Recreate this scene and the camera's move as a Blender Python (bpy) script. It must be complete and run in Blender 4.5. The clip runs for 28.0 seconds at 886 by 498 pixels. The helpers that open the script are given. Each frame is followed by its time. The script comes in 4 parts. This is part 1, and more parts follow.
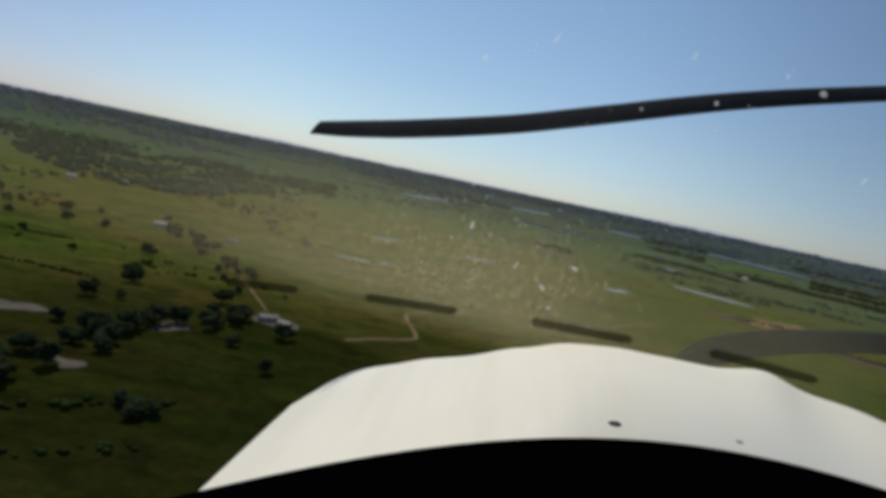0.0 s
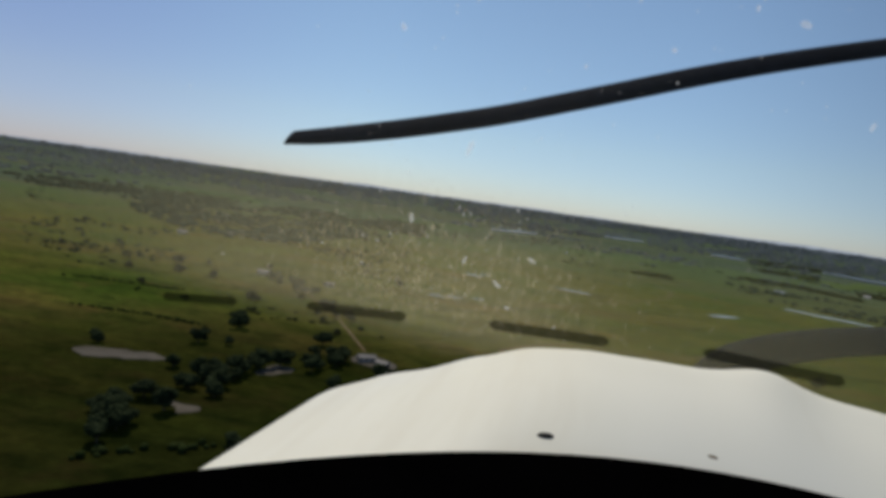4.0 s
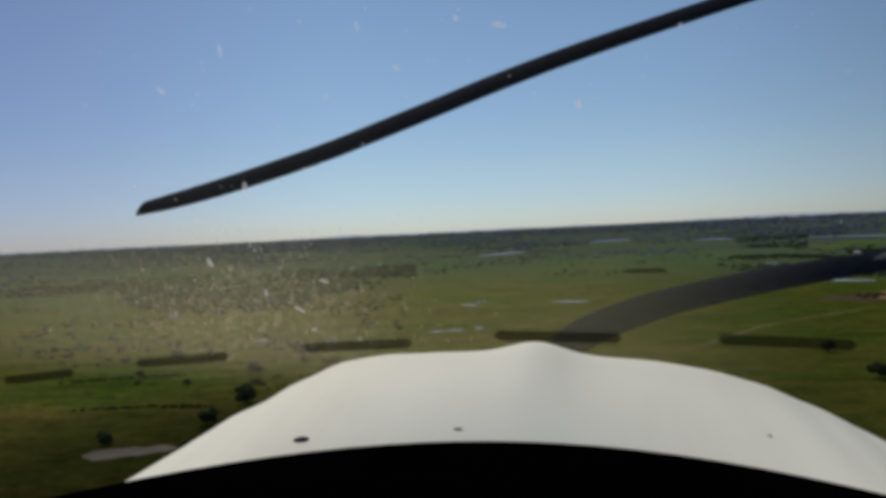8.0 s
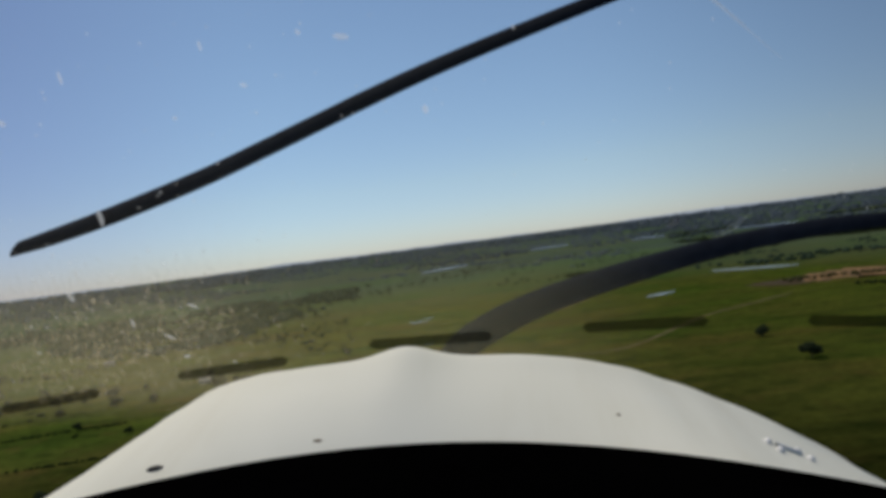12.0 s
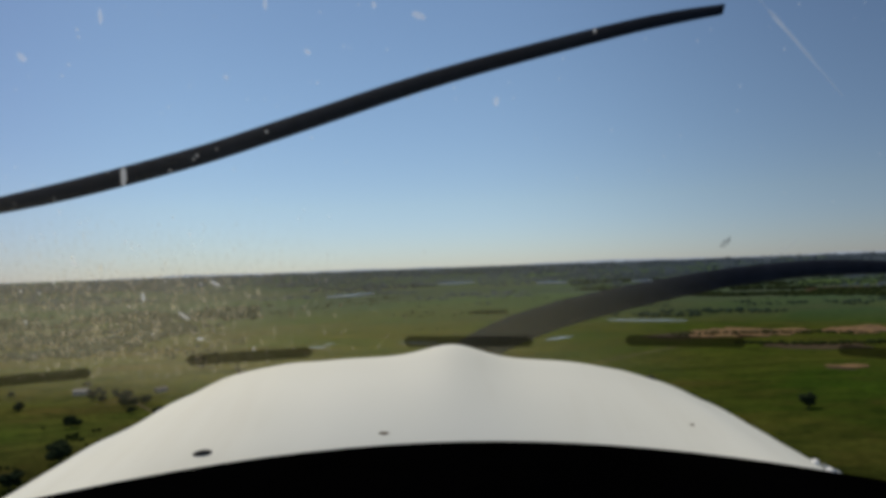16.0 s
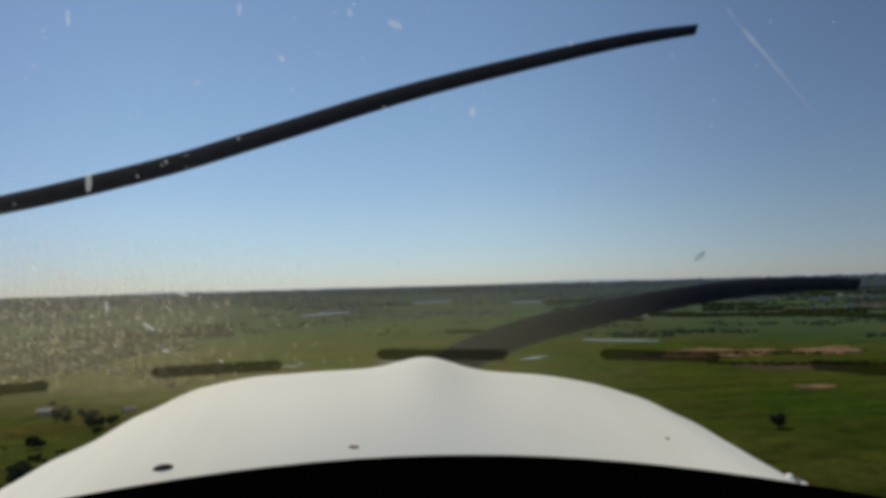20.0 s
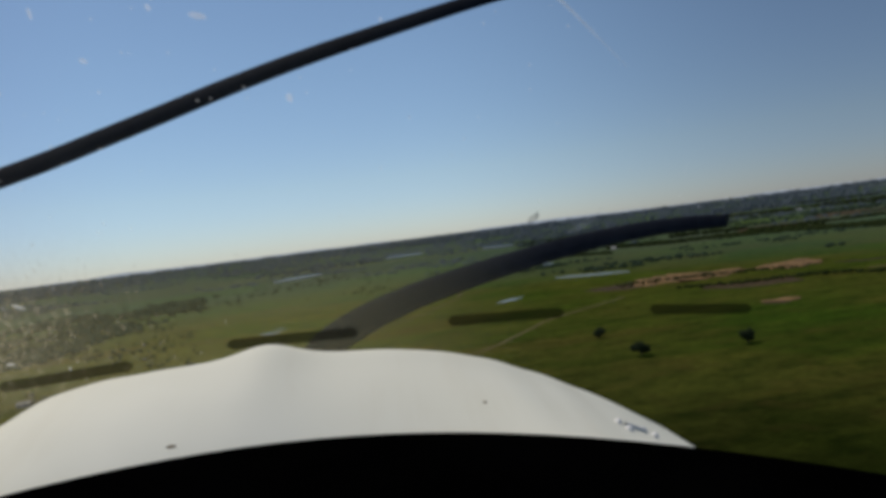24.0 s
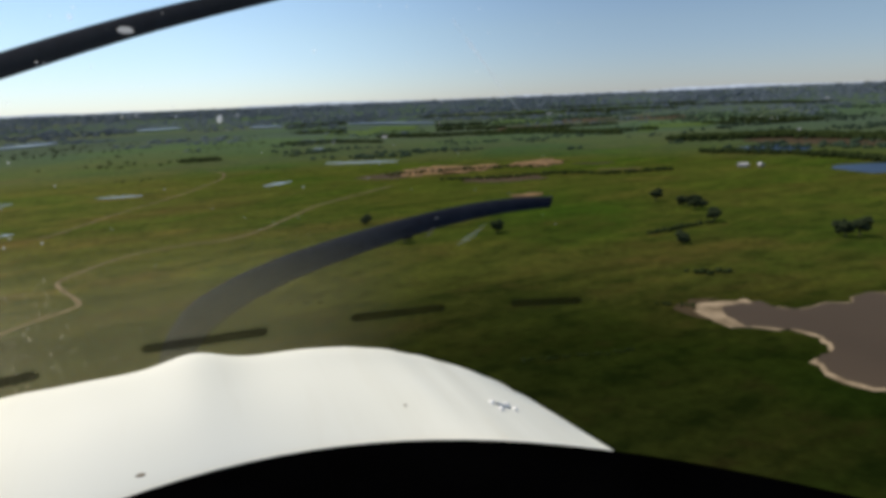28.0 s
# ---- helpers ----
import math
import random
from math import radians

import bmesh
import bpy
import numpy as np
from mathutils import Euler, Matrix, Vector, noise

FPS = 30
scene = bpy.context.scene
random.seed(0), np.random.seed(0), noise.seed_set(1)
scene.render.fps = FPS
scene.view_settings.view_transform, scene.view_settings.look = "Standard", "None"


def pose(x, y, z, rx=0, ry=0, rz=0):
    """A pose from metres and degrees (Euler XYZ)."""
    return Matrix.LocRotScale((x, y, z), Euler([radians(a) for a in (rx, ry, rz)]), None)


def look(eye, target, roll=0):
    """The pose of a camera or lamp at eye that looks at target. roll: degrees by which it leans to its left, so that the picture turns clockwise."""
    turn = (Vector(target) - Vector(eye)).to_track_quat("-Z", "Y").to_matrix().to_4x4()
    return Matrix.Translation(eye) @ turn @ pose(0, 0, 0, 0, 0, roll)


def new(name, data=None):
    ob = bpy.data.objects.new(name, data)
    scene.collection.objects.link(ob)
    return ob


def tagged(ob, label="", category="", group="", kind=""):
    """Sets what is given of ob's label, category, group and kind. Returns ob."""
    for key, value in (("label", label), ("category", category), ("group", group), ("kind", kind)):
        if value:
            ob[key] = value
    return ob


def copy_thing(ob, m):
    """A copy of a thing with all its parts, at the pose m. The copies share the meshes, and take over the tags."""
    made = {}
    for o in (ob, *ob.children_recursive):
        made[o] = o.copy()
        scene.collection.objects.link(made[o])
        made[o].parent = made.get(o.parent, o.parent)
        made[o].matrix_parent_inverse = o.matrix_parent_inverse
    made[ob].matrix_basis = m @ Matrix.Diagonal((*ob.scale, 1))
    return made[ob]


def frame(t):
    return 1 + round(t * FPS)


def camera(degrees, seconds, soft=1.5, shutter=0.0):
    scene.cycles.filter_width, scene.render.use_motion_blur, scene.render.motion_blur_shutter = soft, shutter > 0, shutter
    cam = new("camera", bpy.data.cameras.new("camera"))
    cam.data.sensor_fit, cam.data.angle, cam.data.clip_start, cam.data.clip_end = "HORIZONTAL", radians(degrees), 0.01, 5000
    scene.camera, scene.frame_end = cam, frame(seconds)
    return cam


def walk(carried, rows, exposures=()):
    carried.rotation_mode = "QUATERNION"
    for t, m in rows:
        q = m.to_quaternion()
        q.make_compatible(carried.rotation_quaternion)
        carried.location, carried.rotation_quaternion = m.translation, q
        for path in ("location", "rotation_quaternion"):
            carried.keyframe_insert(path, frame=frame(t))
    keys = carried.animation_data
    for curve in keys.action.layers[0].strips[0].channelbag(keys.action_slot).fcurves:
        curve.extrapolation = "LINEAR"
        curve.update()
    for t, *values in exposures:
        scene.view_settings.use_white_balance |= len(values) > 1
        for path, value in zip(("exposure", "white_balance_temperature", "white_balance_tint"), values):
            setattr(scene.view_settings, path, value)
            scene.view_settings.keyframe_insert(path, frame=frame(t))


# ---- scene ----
cam = camera(68.0, 28.0, soft=4.4)

HIGH = 110.0   # height of flight over the plain, metres


def turned(yaw, pitch, roll):
    """Heading (left positive), nose up, right wing down, in degrees."""
    return (Matrix.Rotation(radians(yaw), 4, "Z") @ Matrix.Rotation(radians(pitch), 4, "X")
            @ Matrix.Rotation(radians(roll), 4, "Y"))


def eye(x, y, z, yaw, pitch, roll):
    return (Matrix.Translation((x, y, HIGH + z)) @ turned(yaw, pitch, roll)
            @ Matrix.Rotation(radians(90), 4, "X"))


PATH = [
    (0.0, -0.573, -0.243, 0.093, 2.96, -6.11, -11.89),
    (1.0, -0.578, -0.176, 0.042, 3.98, -4.67, -12.51),
    (2.0, -0.547, -0.166, 0.054, 5.67, -4.84, -12.76),
    (3.0, -0.468, -0.118, 0.052, 7.25, -5.26, -11.36),
    (4.0, -0.307, -0.065, 0.055, 11.36, -4.44, -7.99),
    (4.5, -0.241, -0.074, 0.064, 12.42, -3.70, -5.83),
    (6.5, -0.112, -0.089, 0.052, 10.40, -0.81, -1.64),
    (7.0, -0.032, -0.095, 0.064, 11.14, -1.47, -0.18),
    (8.0, 0.054, -0.072, 0.046, 10.54, -1.36, 2.81),
    (9.0, 0.172, -0.115, 0.076, 4.73, -2.74, 6.98),
    (10.0, 0.159, -0.093, 0.059, 7.46, -2.24, 5.90),
    (11.0, 0.174, -0.108, 0.069, 6.11, -2.61, 7.02),
    (12.0, 0.183, -0.060, 0.018, 5.36, -0.29, 7.45),
    (13.0, 0.043, -0.046, 0.010, 2.01, 0.46, 4.56),
    (13.5, 0.035, -0.049, 0.010, 1.45, 0.29, 4.09),
    (15.5, -0.095, -0.030, -0.012, -2.06, 1.05, 1.17),
    (16.0, -0.057, -0.023, -0.019, -2.69, 1.68, 2.08),
    (17.0, 0.003, -0.006, -0.031, -0.99, 1.78, 3.18),
    (18.0, -0.095, -0.003, -0.039, -3.79, 2.57, 1.75),
    (19.0, -0.052, 0.037, -0.080, -6.99, 4.79, 3.29),
    (20.0, -0.054, -0.008, -0.031, -4.83, 3.26, 1.64),
    (20.5, -0.080, -0.016, -0.018, -5.20, 1.23, 0.77),
    (22.5, -0.014, -0.047, 0.015, -7.40, -0.68, 2.70),
    (23.0, 0.051, -0.056, 0.021, -8.57, -1.21, 4.56),
    (24.0, 0.162, -0.050, -0.003, -7.19, -1.18, 7.27),
    (25.0, 0.065, -0.108, 0.077, -9.29, -3.84, 4.34),
    (26.0, 0.115, -0.118, 0.117, -13.52, -6.87, 6.80),
    (27.0, 0.160, -0.070, 0.121, -19.75, -10.77, 8.45),
    (28.0, -0.078, -0.104, 0.257, -26.31, -12.77, 2.38),
]
walk(cam, [(row[0], eye(*row[1:])) for row in PATH], exposures=[(0.0, 0.04), (3.0, 0.0), (5.0, -0.10), (8.0, -0.20), (11.0, -0.15), (16.0, -0.13), (20.0, -0.10), (25.0, -0.16), (26.0, 0.0), (27.0, 0.34), (28.0, 0.52)])

# ---- daylight ----
SUN_AZ, SUN_EL = -38.0, 60.0     # degrees clockwise from straight ahead, and above the horizon
world = bpy.data.worlds.new("sky")
scene.world = world
world.use_nodes = True
sky = world.node_tree.nodes.new("ShaderNodeTexSky")
sky.sky_type, sky.sun_disc = "NISHITA", False
sky.sun_elevation, sky.sun_rotation = radians(SUN_EL), radians(SUN_AZ) % (2 * math.pi)
sky.altitude, sky.air_density, sky.dust_density, sky.ozone_density = 150.0, 0.95, 0.18, 2.2
background = world.node_tree.nodes["Background"]
background.inputs["Strength"].default_value = 0.102
# thin high haze whitens the sky towards the horizon
wt = world.node_tree
ray = wt.nodes.new("ShaderNodeTexCoord")
split = wt.nodes.new("ShaderNodeSeparateXYZ")
wt.links.new(ray.outputs["Generated"], split.inputs[0])
height = wt.nodes.new("ShaderNodeMapRange")
height.interpolation_type = "SMOOTHSTEP"
height.inputs["From Min"].default_value, height.inputs["From Max"].default_value = -0.02, 0.30
wt.links.new(split.outputs["Z"], height.inputs["Value"])
tint = wt.nodes.new("ShaderNodeValToRGB")
tint.color_ramp.elements.new(0.3)
for stop, (pos, rgb) in zip(tint.color_ramp.elements, ((0.0, (0.71, 0.795, 1.0)), (0.30, (0.86, 0.885, 0.93)), (1.0, (0.975, 0.99, 0.975)))):
    stop.position, stop.color = pos, (*rgb, 1.0)
wt.links.new(height.outputs["Result"], tint.inputs["Fac"])
haze = wt.nodes.new("ShaderNodeMix")
haze.data_type, haze.blend_type = "RGBA", "MULTIPLY"
haze.inputs[0].default_value = 1.0
wt.links.new(sky.outputs["Color"], haze.inputs[6])
wt.links.new(tint.outputs["Color"], haze.inputs[7])
# brightest ahead; lens falloff put into the sky's colour, most away from the sun
sides = wt.nodes.new("ShaderNodeValToRGB")
sides.color_ramp.interpolation = "EASE"
for pos in (0.25, 0.42):
    sides.color_ramp.elements.new(pos)
for stop, (pos, level) in zip(sides.color_ramp.elements, ((0.12, 0.70), (0.36, 1.03), (0.54, 1.03), (0.86, 0.60))):
    stop.position, stop.color = pos, (level * (1.07 if pos < 0.2 else 1.0), level, (level + min(1.0, level + 0.06)) / 2 * (1.10 if pos < 0.2 else 1.0), 1.0)
spread = wt.nodes.new("ShaderNodeMapRange")
spread.inputs["From Min"].default_value, spread.inputs["From Max"].default_value = -1.0, 1.0
wt.links.new(split.outputs["X"], spread.inputs["Value"])
wt.links.new(spread.outputs["Result"], sides.inputs["Fac"])
lit = wt.nodes.new("ShaderNodeMix")
lit.data_type, lit.blend_type = "RGBA", "MULTIPLY"
lit.inputs[0].default_value = 1.0
wt.links.new(haze.outputs[2], lit.inputs[6])
wt.links.new(sides.outputs["Color"], lit.inputs[7])
wt.links.new(lit.outputs[2], background.inputs["Color"])

sun_data = bpy.data.lights.new("sun", "SUN")
sun_data.energy, sun_data.angle, sun_data.color = 2.6, radians(0.6), (1.0, 0.90, 0.74)
sun = new("sun", sun_data)
way_to_sun = Vector((math.sin(radians(SUN_AZ)) * math.cos(radians(SUN_EL)),
                     math.cos(radians(SUN_AZ)) * math.cos(radians(SUN_EL)), math.sin(radians(SUN_EL))))
sun.matrix_world = look(way_to_sun * 200 + Vector((0, 0, HIGH)), (0, 0, HIGH))


# ---- materials ----
def material(name, rough=0.8, metal=0.0, spec=0.5):
    mat = bpy.data.materials.new(name)
    mat.use_nodes = True
    bsdf = mat.node_tree.nodes["Principled BSDF"]
    bsdf.inputs["Roughness"].default_value = rough
    bsdf.inputs["Metallic"].default_value = metal
    bsdf.inputs["Specular IOR Level"].default_value = spec
    return mat, mat.node_tree, bsdf


def node(tree, kind, **values):
    made = tree.nodes.new(kind)
    for key, value in values.items():
        made.inputs[key.replace("_", " ")].default_value = value
    return made


def noise_at(tree, coords, scale, detail=4.0, rough=0.55, stretch=(1, 1, 1)):
    mapping = node(tree, "ShaderNodeMapping", Scale=stretch)
    tree.links.new(coords, mapping.inputs["Vector"])
    tex = node(tree, "ShaderNodeTexNoise", Scale=scale, Detail=detail, Roughness=rough)
    tree.links.new(mapping.outputs["Vector"], tex.inputs["Vector"])
    return tex.outputs["Fac"]


def ramp(tree, fac, stops):
    r = tree.nodes.new("ShaderNodeValToRGB")
    while len(r.color_ramp.elements) < len(stops):
        r.color_ramp.elements.new(0.5)
    for el, (pos, col) in zip(r.color_ramp.elements, stops):
        el.position, el.color = pos, (*col, 1.0)
    tree.links.new(fac, r.inputs["Fac"])
    return r.outputs["Color"]


def mixed(tree, fac, a, b, mode="MIX"):
    m = tree.nodes.new("ShaderNodeMix")
    m.data_type, m.blend_type = "RGBA", mode
    for value, name in ((fac, 0), (a, 6), (b, 7)):
        if isinstance(value, (int, float)):
            m.inputs[name].default_value = value
        elif isinstance(value, tuple):
            m.inputs[name].default_value = (*value, 1.0)
        else:
            tree.links.new(value, m.inputs[name])
    return m.outputs[2]


def place_of(tree):
    return tree.nodes.new("ShaderNodeNewGeometry").outputs["Position"]


def bumped(tree, bsdf, height, strength, distance):
    b = node(tree, "ShaderNodeBump", Strength=strength, Distance=distance)
    tree.links.new(height, b.inputs["Height"])
    tree.links.new(b.outputs["Normal"], bsdf.inputs["Normal"])


def two_scale(name, dark, light, coarse, fine, rough=0.85, spec=0.3, bump=0.0, depth=0.1, metal=0.0):
    """A surface whose colour varies at two sizes, with fine relief."""
    mat, tree, bsdf = material(name, rough, metal, spec)
    pos = place_of(tree)
    big = ramp(tree, noise_at(tree, pos, coarse), [(0.3, dark), (0.7, light)])
    small = noise_at(tree, pos, fine, 5.0, 0.65)
    grain = ramp(tree, small, [(0.25, (0.72, 0.72, 0.72)), (0.8, (1.2, 1.2, 1.2))])
    tree.links.new(mixed(tree, 1.0, big, grain, "MULTIPLY"), bsdf.inputs["Base Color"])
    if bump:
        bumped(tree, bsdf, small, bump, depth)
    return mat


def plain_land():
    """Grazing land: green and olive swards, dry brown patches, darker marshy ground."""
    mat, tree, bsdf = material("pasture", 0.95, 0.0, 0.0)
    pos = place_of(tree)
    sward = ramp(tree, noise_at(tree, pos, 0.0030, 3.0), [(0.34, GREEN), (0.52, OLIVE), (0.70, GREEN2)])
    dry = ramp(tree, noise_at(tree, pos, 0.0075, 6.0, 0.62, (0.55, 1.3, 1.0)),
               [(0.50, (0, 0, 0)), (0.68, (1, 1, 1))])
    col = mixed(tree, mixed(tree, 1.0, dry, (0.60, 0.60, 0.60), "MULTIPLY"), sward, DRY)
    wet = ramp(tree, noise_at(tree, pos, 0.011, 5.0, 0.6, (0.35, 1.6, 1.0)), [(0.57, (0, 0, 0)), (0.70, (1, 1, 1))])
    col = mixed(tree, mixed(tree, 1.0, wet, (0.55, 0.55, 0.55), "MULTIPLY"), col, MARSH)
    tuft = noise_at(tree, pos, 0.16, 6.0, 0.7)
    col = mixed(tree, 1.0, col, ramp(tree, tuft, [(0.30, (0.62, 0.62, 0.62)), (0.72, (1.30, 1.30, 1.30))]), "MULTIPLY")
    mottle = noise_at(tree, pos, 0.022, 6.0, 0.68, (0.45, 1.5, 1.0))
    col = mixed(tree, 1.0, col, ramp(tree, mottle, [(0.32, (0.70, 0.74, 0.70)), (0.50, (1.0, 1.0, 1.0)), (0.68, (1.42, 1.34, 1.2))]), "MULTIPLY")
    clump = noise_at(tree, pos, 0.055, 5.0, 0.62, (0.7, 1.2, 1.0))
    col = mixed(tree, ramp(tree, clump, [(0.50, (0, 0, 0)), (0.64, (0.55, 0.55, 0.55))]), col, MARSH)
    straw = noise_at(tree, pos, 0.034, 6.0, 0.66, (0.8, 1.3, 1.0))
    col = mixed(tree, ramp(tree, straw, [(0.55, (0, 0, 0)), (0.70, (0.45, 0.45, 0.45))]), col, DRY)
    # the western pasture has dried out; near ground has shade painted into its colour
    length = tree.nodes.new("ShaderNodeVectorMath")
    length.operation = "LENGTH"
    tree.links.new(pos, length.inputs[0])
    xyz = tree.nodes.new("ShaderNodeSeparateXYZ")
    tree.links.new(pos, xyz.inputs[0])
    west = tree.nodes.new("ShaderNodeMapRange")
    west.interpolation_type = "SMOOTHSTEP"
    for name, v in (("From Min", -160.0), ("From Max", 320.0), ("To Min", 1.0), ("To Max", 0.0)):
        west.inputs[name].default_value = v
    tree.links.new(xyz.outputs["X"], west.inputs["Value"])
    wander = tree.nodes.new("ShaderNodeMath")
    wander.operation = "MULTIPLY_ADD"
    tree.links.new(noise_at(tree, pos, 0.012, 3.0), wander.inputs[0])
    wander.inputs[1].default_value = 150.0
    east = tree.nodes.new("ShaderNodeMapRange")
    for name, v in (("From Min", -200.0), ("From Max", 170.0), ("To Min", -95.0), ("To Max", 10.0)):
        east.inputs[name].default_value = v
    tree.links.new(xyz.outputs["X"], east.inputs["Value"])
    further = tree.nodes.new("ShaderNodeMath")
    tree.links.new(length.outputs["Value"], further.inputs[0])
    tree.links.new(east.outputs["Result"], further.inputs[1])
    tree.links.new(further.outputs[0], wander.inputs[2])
    near_shade = tree.nodes.new("ShaderNodeMapRange")
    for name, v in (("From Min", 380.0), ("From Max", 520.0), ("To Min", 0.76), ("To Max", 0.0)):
        near_shade.inputs[name].default_value = v
    tree.links.new(wander.outputs[0], near_shade.inputs["Value"])
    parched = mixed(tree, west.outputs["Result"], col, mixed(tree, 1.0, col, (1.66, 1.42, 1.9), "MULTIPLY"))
    col = mixed(tree, near_shade.outputs["Result"], parched, mixed(tree, 1.0, col, (0.14, 0.25, 0.15), "MULTIPLY"))
    # farther off: parcels and scrub, greyed and blued in colour to imitate haze
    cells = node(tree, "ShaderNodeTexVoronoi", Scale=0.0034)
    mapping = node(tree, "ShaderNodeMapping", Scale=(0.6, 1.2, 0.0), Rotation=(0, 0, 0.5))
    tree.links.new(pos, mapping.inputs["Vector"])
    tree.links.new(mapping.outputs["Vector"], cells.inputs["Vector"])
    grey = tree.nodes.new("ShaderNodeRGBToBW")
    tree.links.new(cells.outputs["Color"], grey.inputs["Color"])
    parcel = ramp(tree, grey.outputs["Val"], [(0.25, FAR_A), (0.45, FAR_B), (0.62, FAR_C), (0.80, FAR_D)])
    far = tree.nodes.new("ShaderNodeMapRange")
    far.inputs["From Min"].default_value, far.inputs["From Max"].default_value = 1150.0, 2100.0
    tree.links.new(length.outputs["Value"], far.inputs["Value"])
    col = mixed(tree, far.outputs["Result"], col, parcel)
    tree.links.new(col, bsdf.inputs["Base Color"])
    bumped(tree, bsdf, tuft, 0.5, 1.2)
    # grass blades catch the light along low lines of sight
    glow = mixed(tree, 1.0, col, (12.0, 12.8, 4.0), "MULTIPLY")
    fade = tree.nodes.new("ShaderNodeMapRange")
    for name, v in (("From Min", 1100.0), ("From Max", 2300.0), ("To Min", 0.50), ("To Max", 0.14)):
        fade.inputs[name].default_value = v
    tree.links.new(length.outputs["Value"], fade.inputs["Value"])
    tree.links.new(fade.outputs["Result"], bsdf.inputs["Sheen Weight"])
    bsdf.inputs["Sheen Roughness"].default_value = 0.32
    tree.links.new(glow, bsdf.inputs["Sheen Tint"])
    return mat


GREEN, GREEN2, OLIVE = (0.0205, 0.0325, 0.0052), (0.0268, 0.0345, 0.0062), (0.0350, 0.0350, 0.0084)
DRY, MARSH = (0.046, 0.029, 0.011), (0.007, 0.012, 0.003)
# far parcels: haze put into their base colours
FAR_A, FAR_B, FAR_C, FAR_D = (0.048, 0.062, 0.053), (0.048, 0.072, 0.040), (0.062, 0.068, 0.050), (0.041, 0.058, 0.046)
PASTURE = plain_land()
SAND = two_scale("bare_sand", (0.060, 0.040, 0.020), (0.31, 0.185, 0.082), 0.05, 0.3, 0.95, 0.1, 0.4, 0.5)
SHORE = two_scale("muddy_shore", (0.12, 0.085, 0.045), (0.42, 0.32, 0.20), 0.07, 0.4, 0.9, 0.2, 0.3, 0.3)
DIRT = two_scale("dirt_track", (0.12, 0.082, 0.04), (0.22, 0.16, 0.09), 0.05, 0.6, 0.95, 0.1, 0.3, 0.2)
GRAVEL = two_scale("grey_yard", (0.050, 0.043, 0.030), (0.105, 0.092, 0.070), 0.06, 0.7, 0.9, 0.2)
FIELD = two_scale("bright_field", (0.05, 0.085, 0.012), (0.07, 0.11, 0.018), 0.01, 0.2, 0.95, 0.1)
PLOUGH = two_scale("bare_field", (0.044, 0.031, 0.014), (0.076, 0.053, 0.024), 0.01, 0.2, 0.95, 0.1)
LEAF = two_scale("oak_leaves", (0.018, 0.027, 0.013), (0.040, 0.051, 0.024), 0.25, 1.6, 0.9, 0.0, 0.6, 0.4)
SCRUB = two_scale("scrub_leaves", (0.012, 0.021, 0.006), (0.034, 0.044, 0.015), 0.15, 0.9, 0.9, 0.0)
# leaves of the far woods, haze mixed into the colour as pale blue-grey
HAZED_LEAF = two_scale("hazed_woods", (0.068, 0.088, 0.104), (0.096, 0.120, 0.132), 0.006, 0.05, 0.95, 0.05)
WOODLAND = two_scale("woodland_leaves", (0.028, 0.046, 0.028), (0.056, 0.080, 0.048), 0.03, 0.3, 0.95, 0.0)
BARK = two_scale("bark", (0.05, 0.04, 0.03), (0.10, 0.08, 0.06), 0.8, 6.0)
# skyline hills, their haze put into the base colour
HILL = two_scale("hazed_hills", (0.40, 0.47, 0.56), (0.46, 0.53, 0.62), 0.002, 0.02, 1.0, 0.0)
WALL = two_scale("white_wall", (0.36, 0.34, 0.31), (0.50, 0.48, 0.45), 0.2, 2.0, 0.8)
ROOF = two_scale("pale_roof_sheet", (0.48, 0.46, 0.44), (0.64, 0.62, 0.60), 0.15, 3.0, 0.5, 0.4)
ROOF3 = two_scale("weathered_sheet", (0.15, 0.14, 0.13), (0.28, 0.27, 0.25), 0.2, 3.0, 0.7, 0.3)
ROOF2 = two_scale("dark_roof", (0.14, 0.12, 0.11), (0.24, 0.20, 0.17), 0.2, 3.0, 0.8)
PANE_DARK = two_scale("dark_opening", (0.02, 0.022, 0.025), (0.035, 0.04, 0.045), 0.5, 4.0, 0.25)


def water(name, col, rough, ripple, spec=0.5):
    mat, tree, bsdf = material(name, rough, 0.0, spec)
    pos = place_of(tree)
    tone = ramp(tree, noise_at(tree, pos, 0.01), [(0.3, tuple(c * 0.8 for c in col)), (0.7, col)])
    tree.links.new(tone, bsdf.inputs["Base Color"])
    bumped(tree, bsdf, noise_at(tree, pos, 0.5, 4.0), ripple, 0.2)
    return mat


MUDDY = water("muddy_water", (0.070, 0.050, 0.031), 0.6, 0.6, 0.08)
BLUE = water("blue_water", (0.018, 0.036, 0.070), 0.35, 0.3, 0.12)
# base colour far paler than the other two waters
SILVER = water("pale_water", (0.42, 0.44, 0.45), 0.18, 0.1)


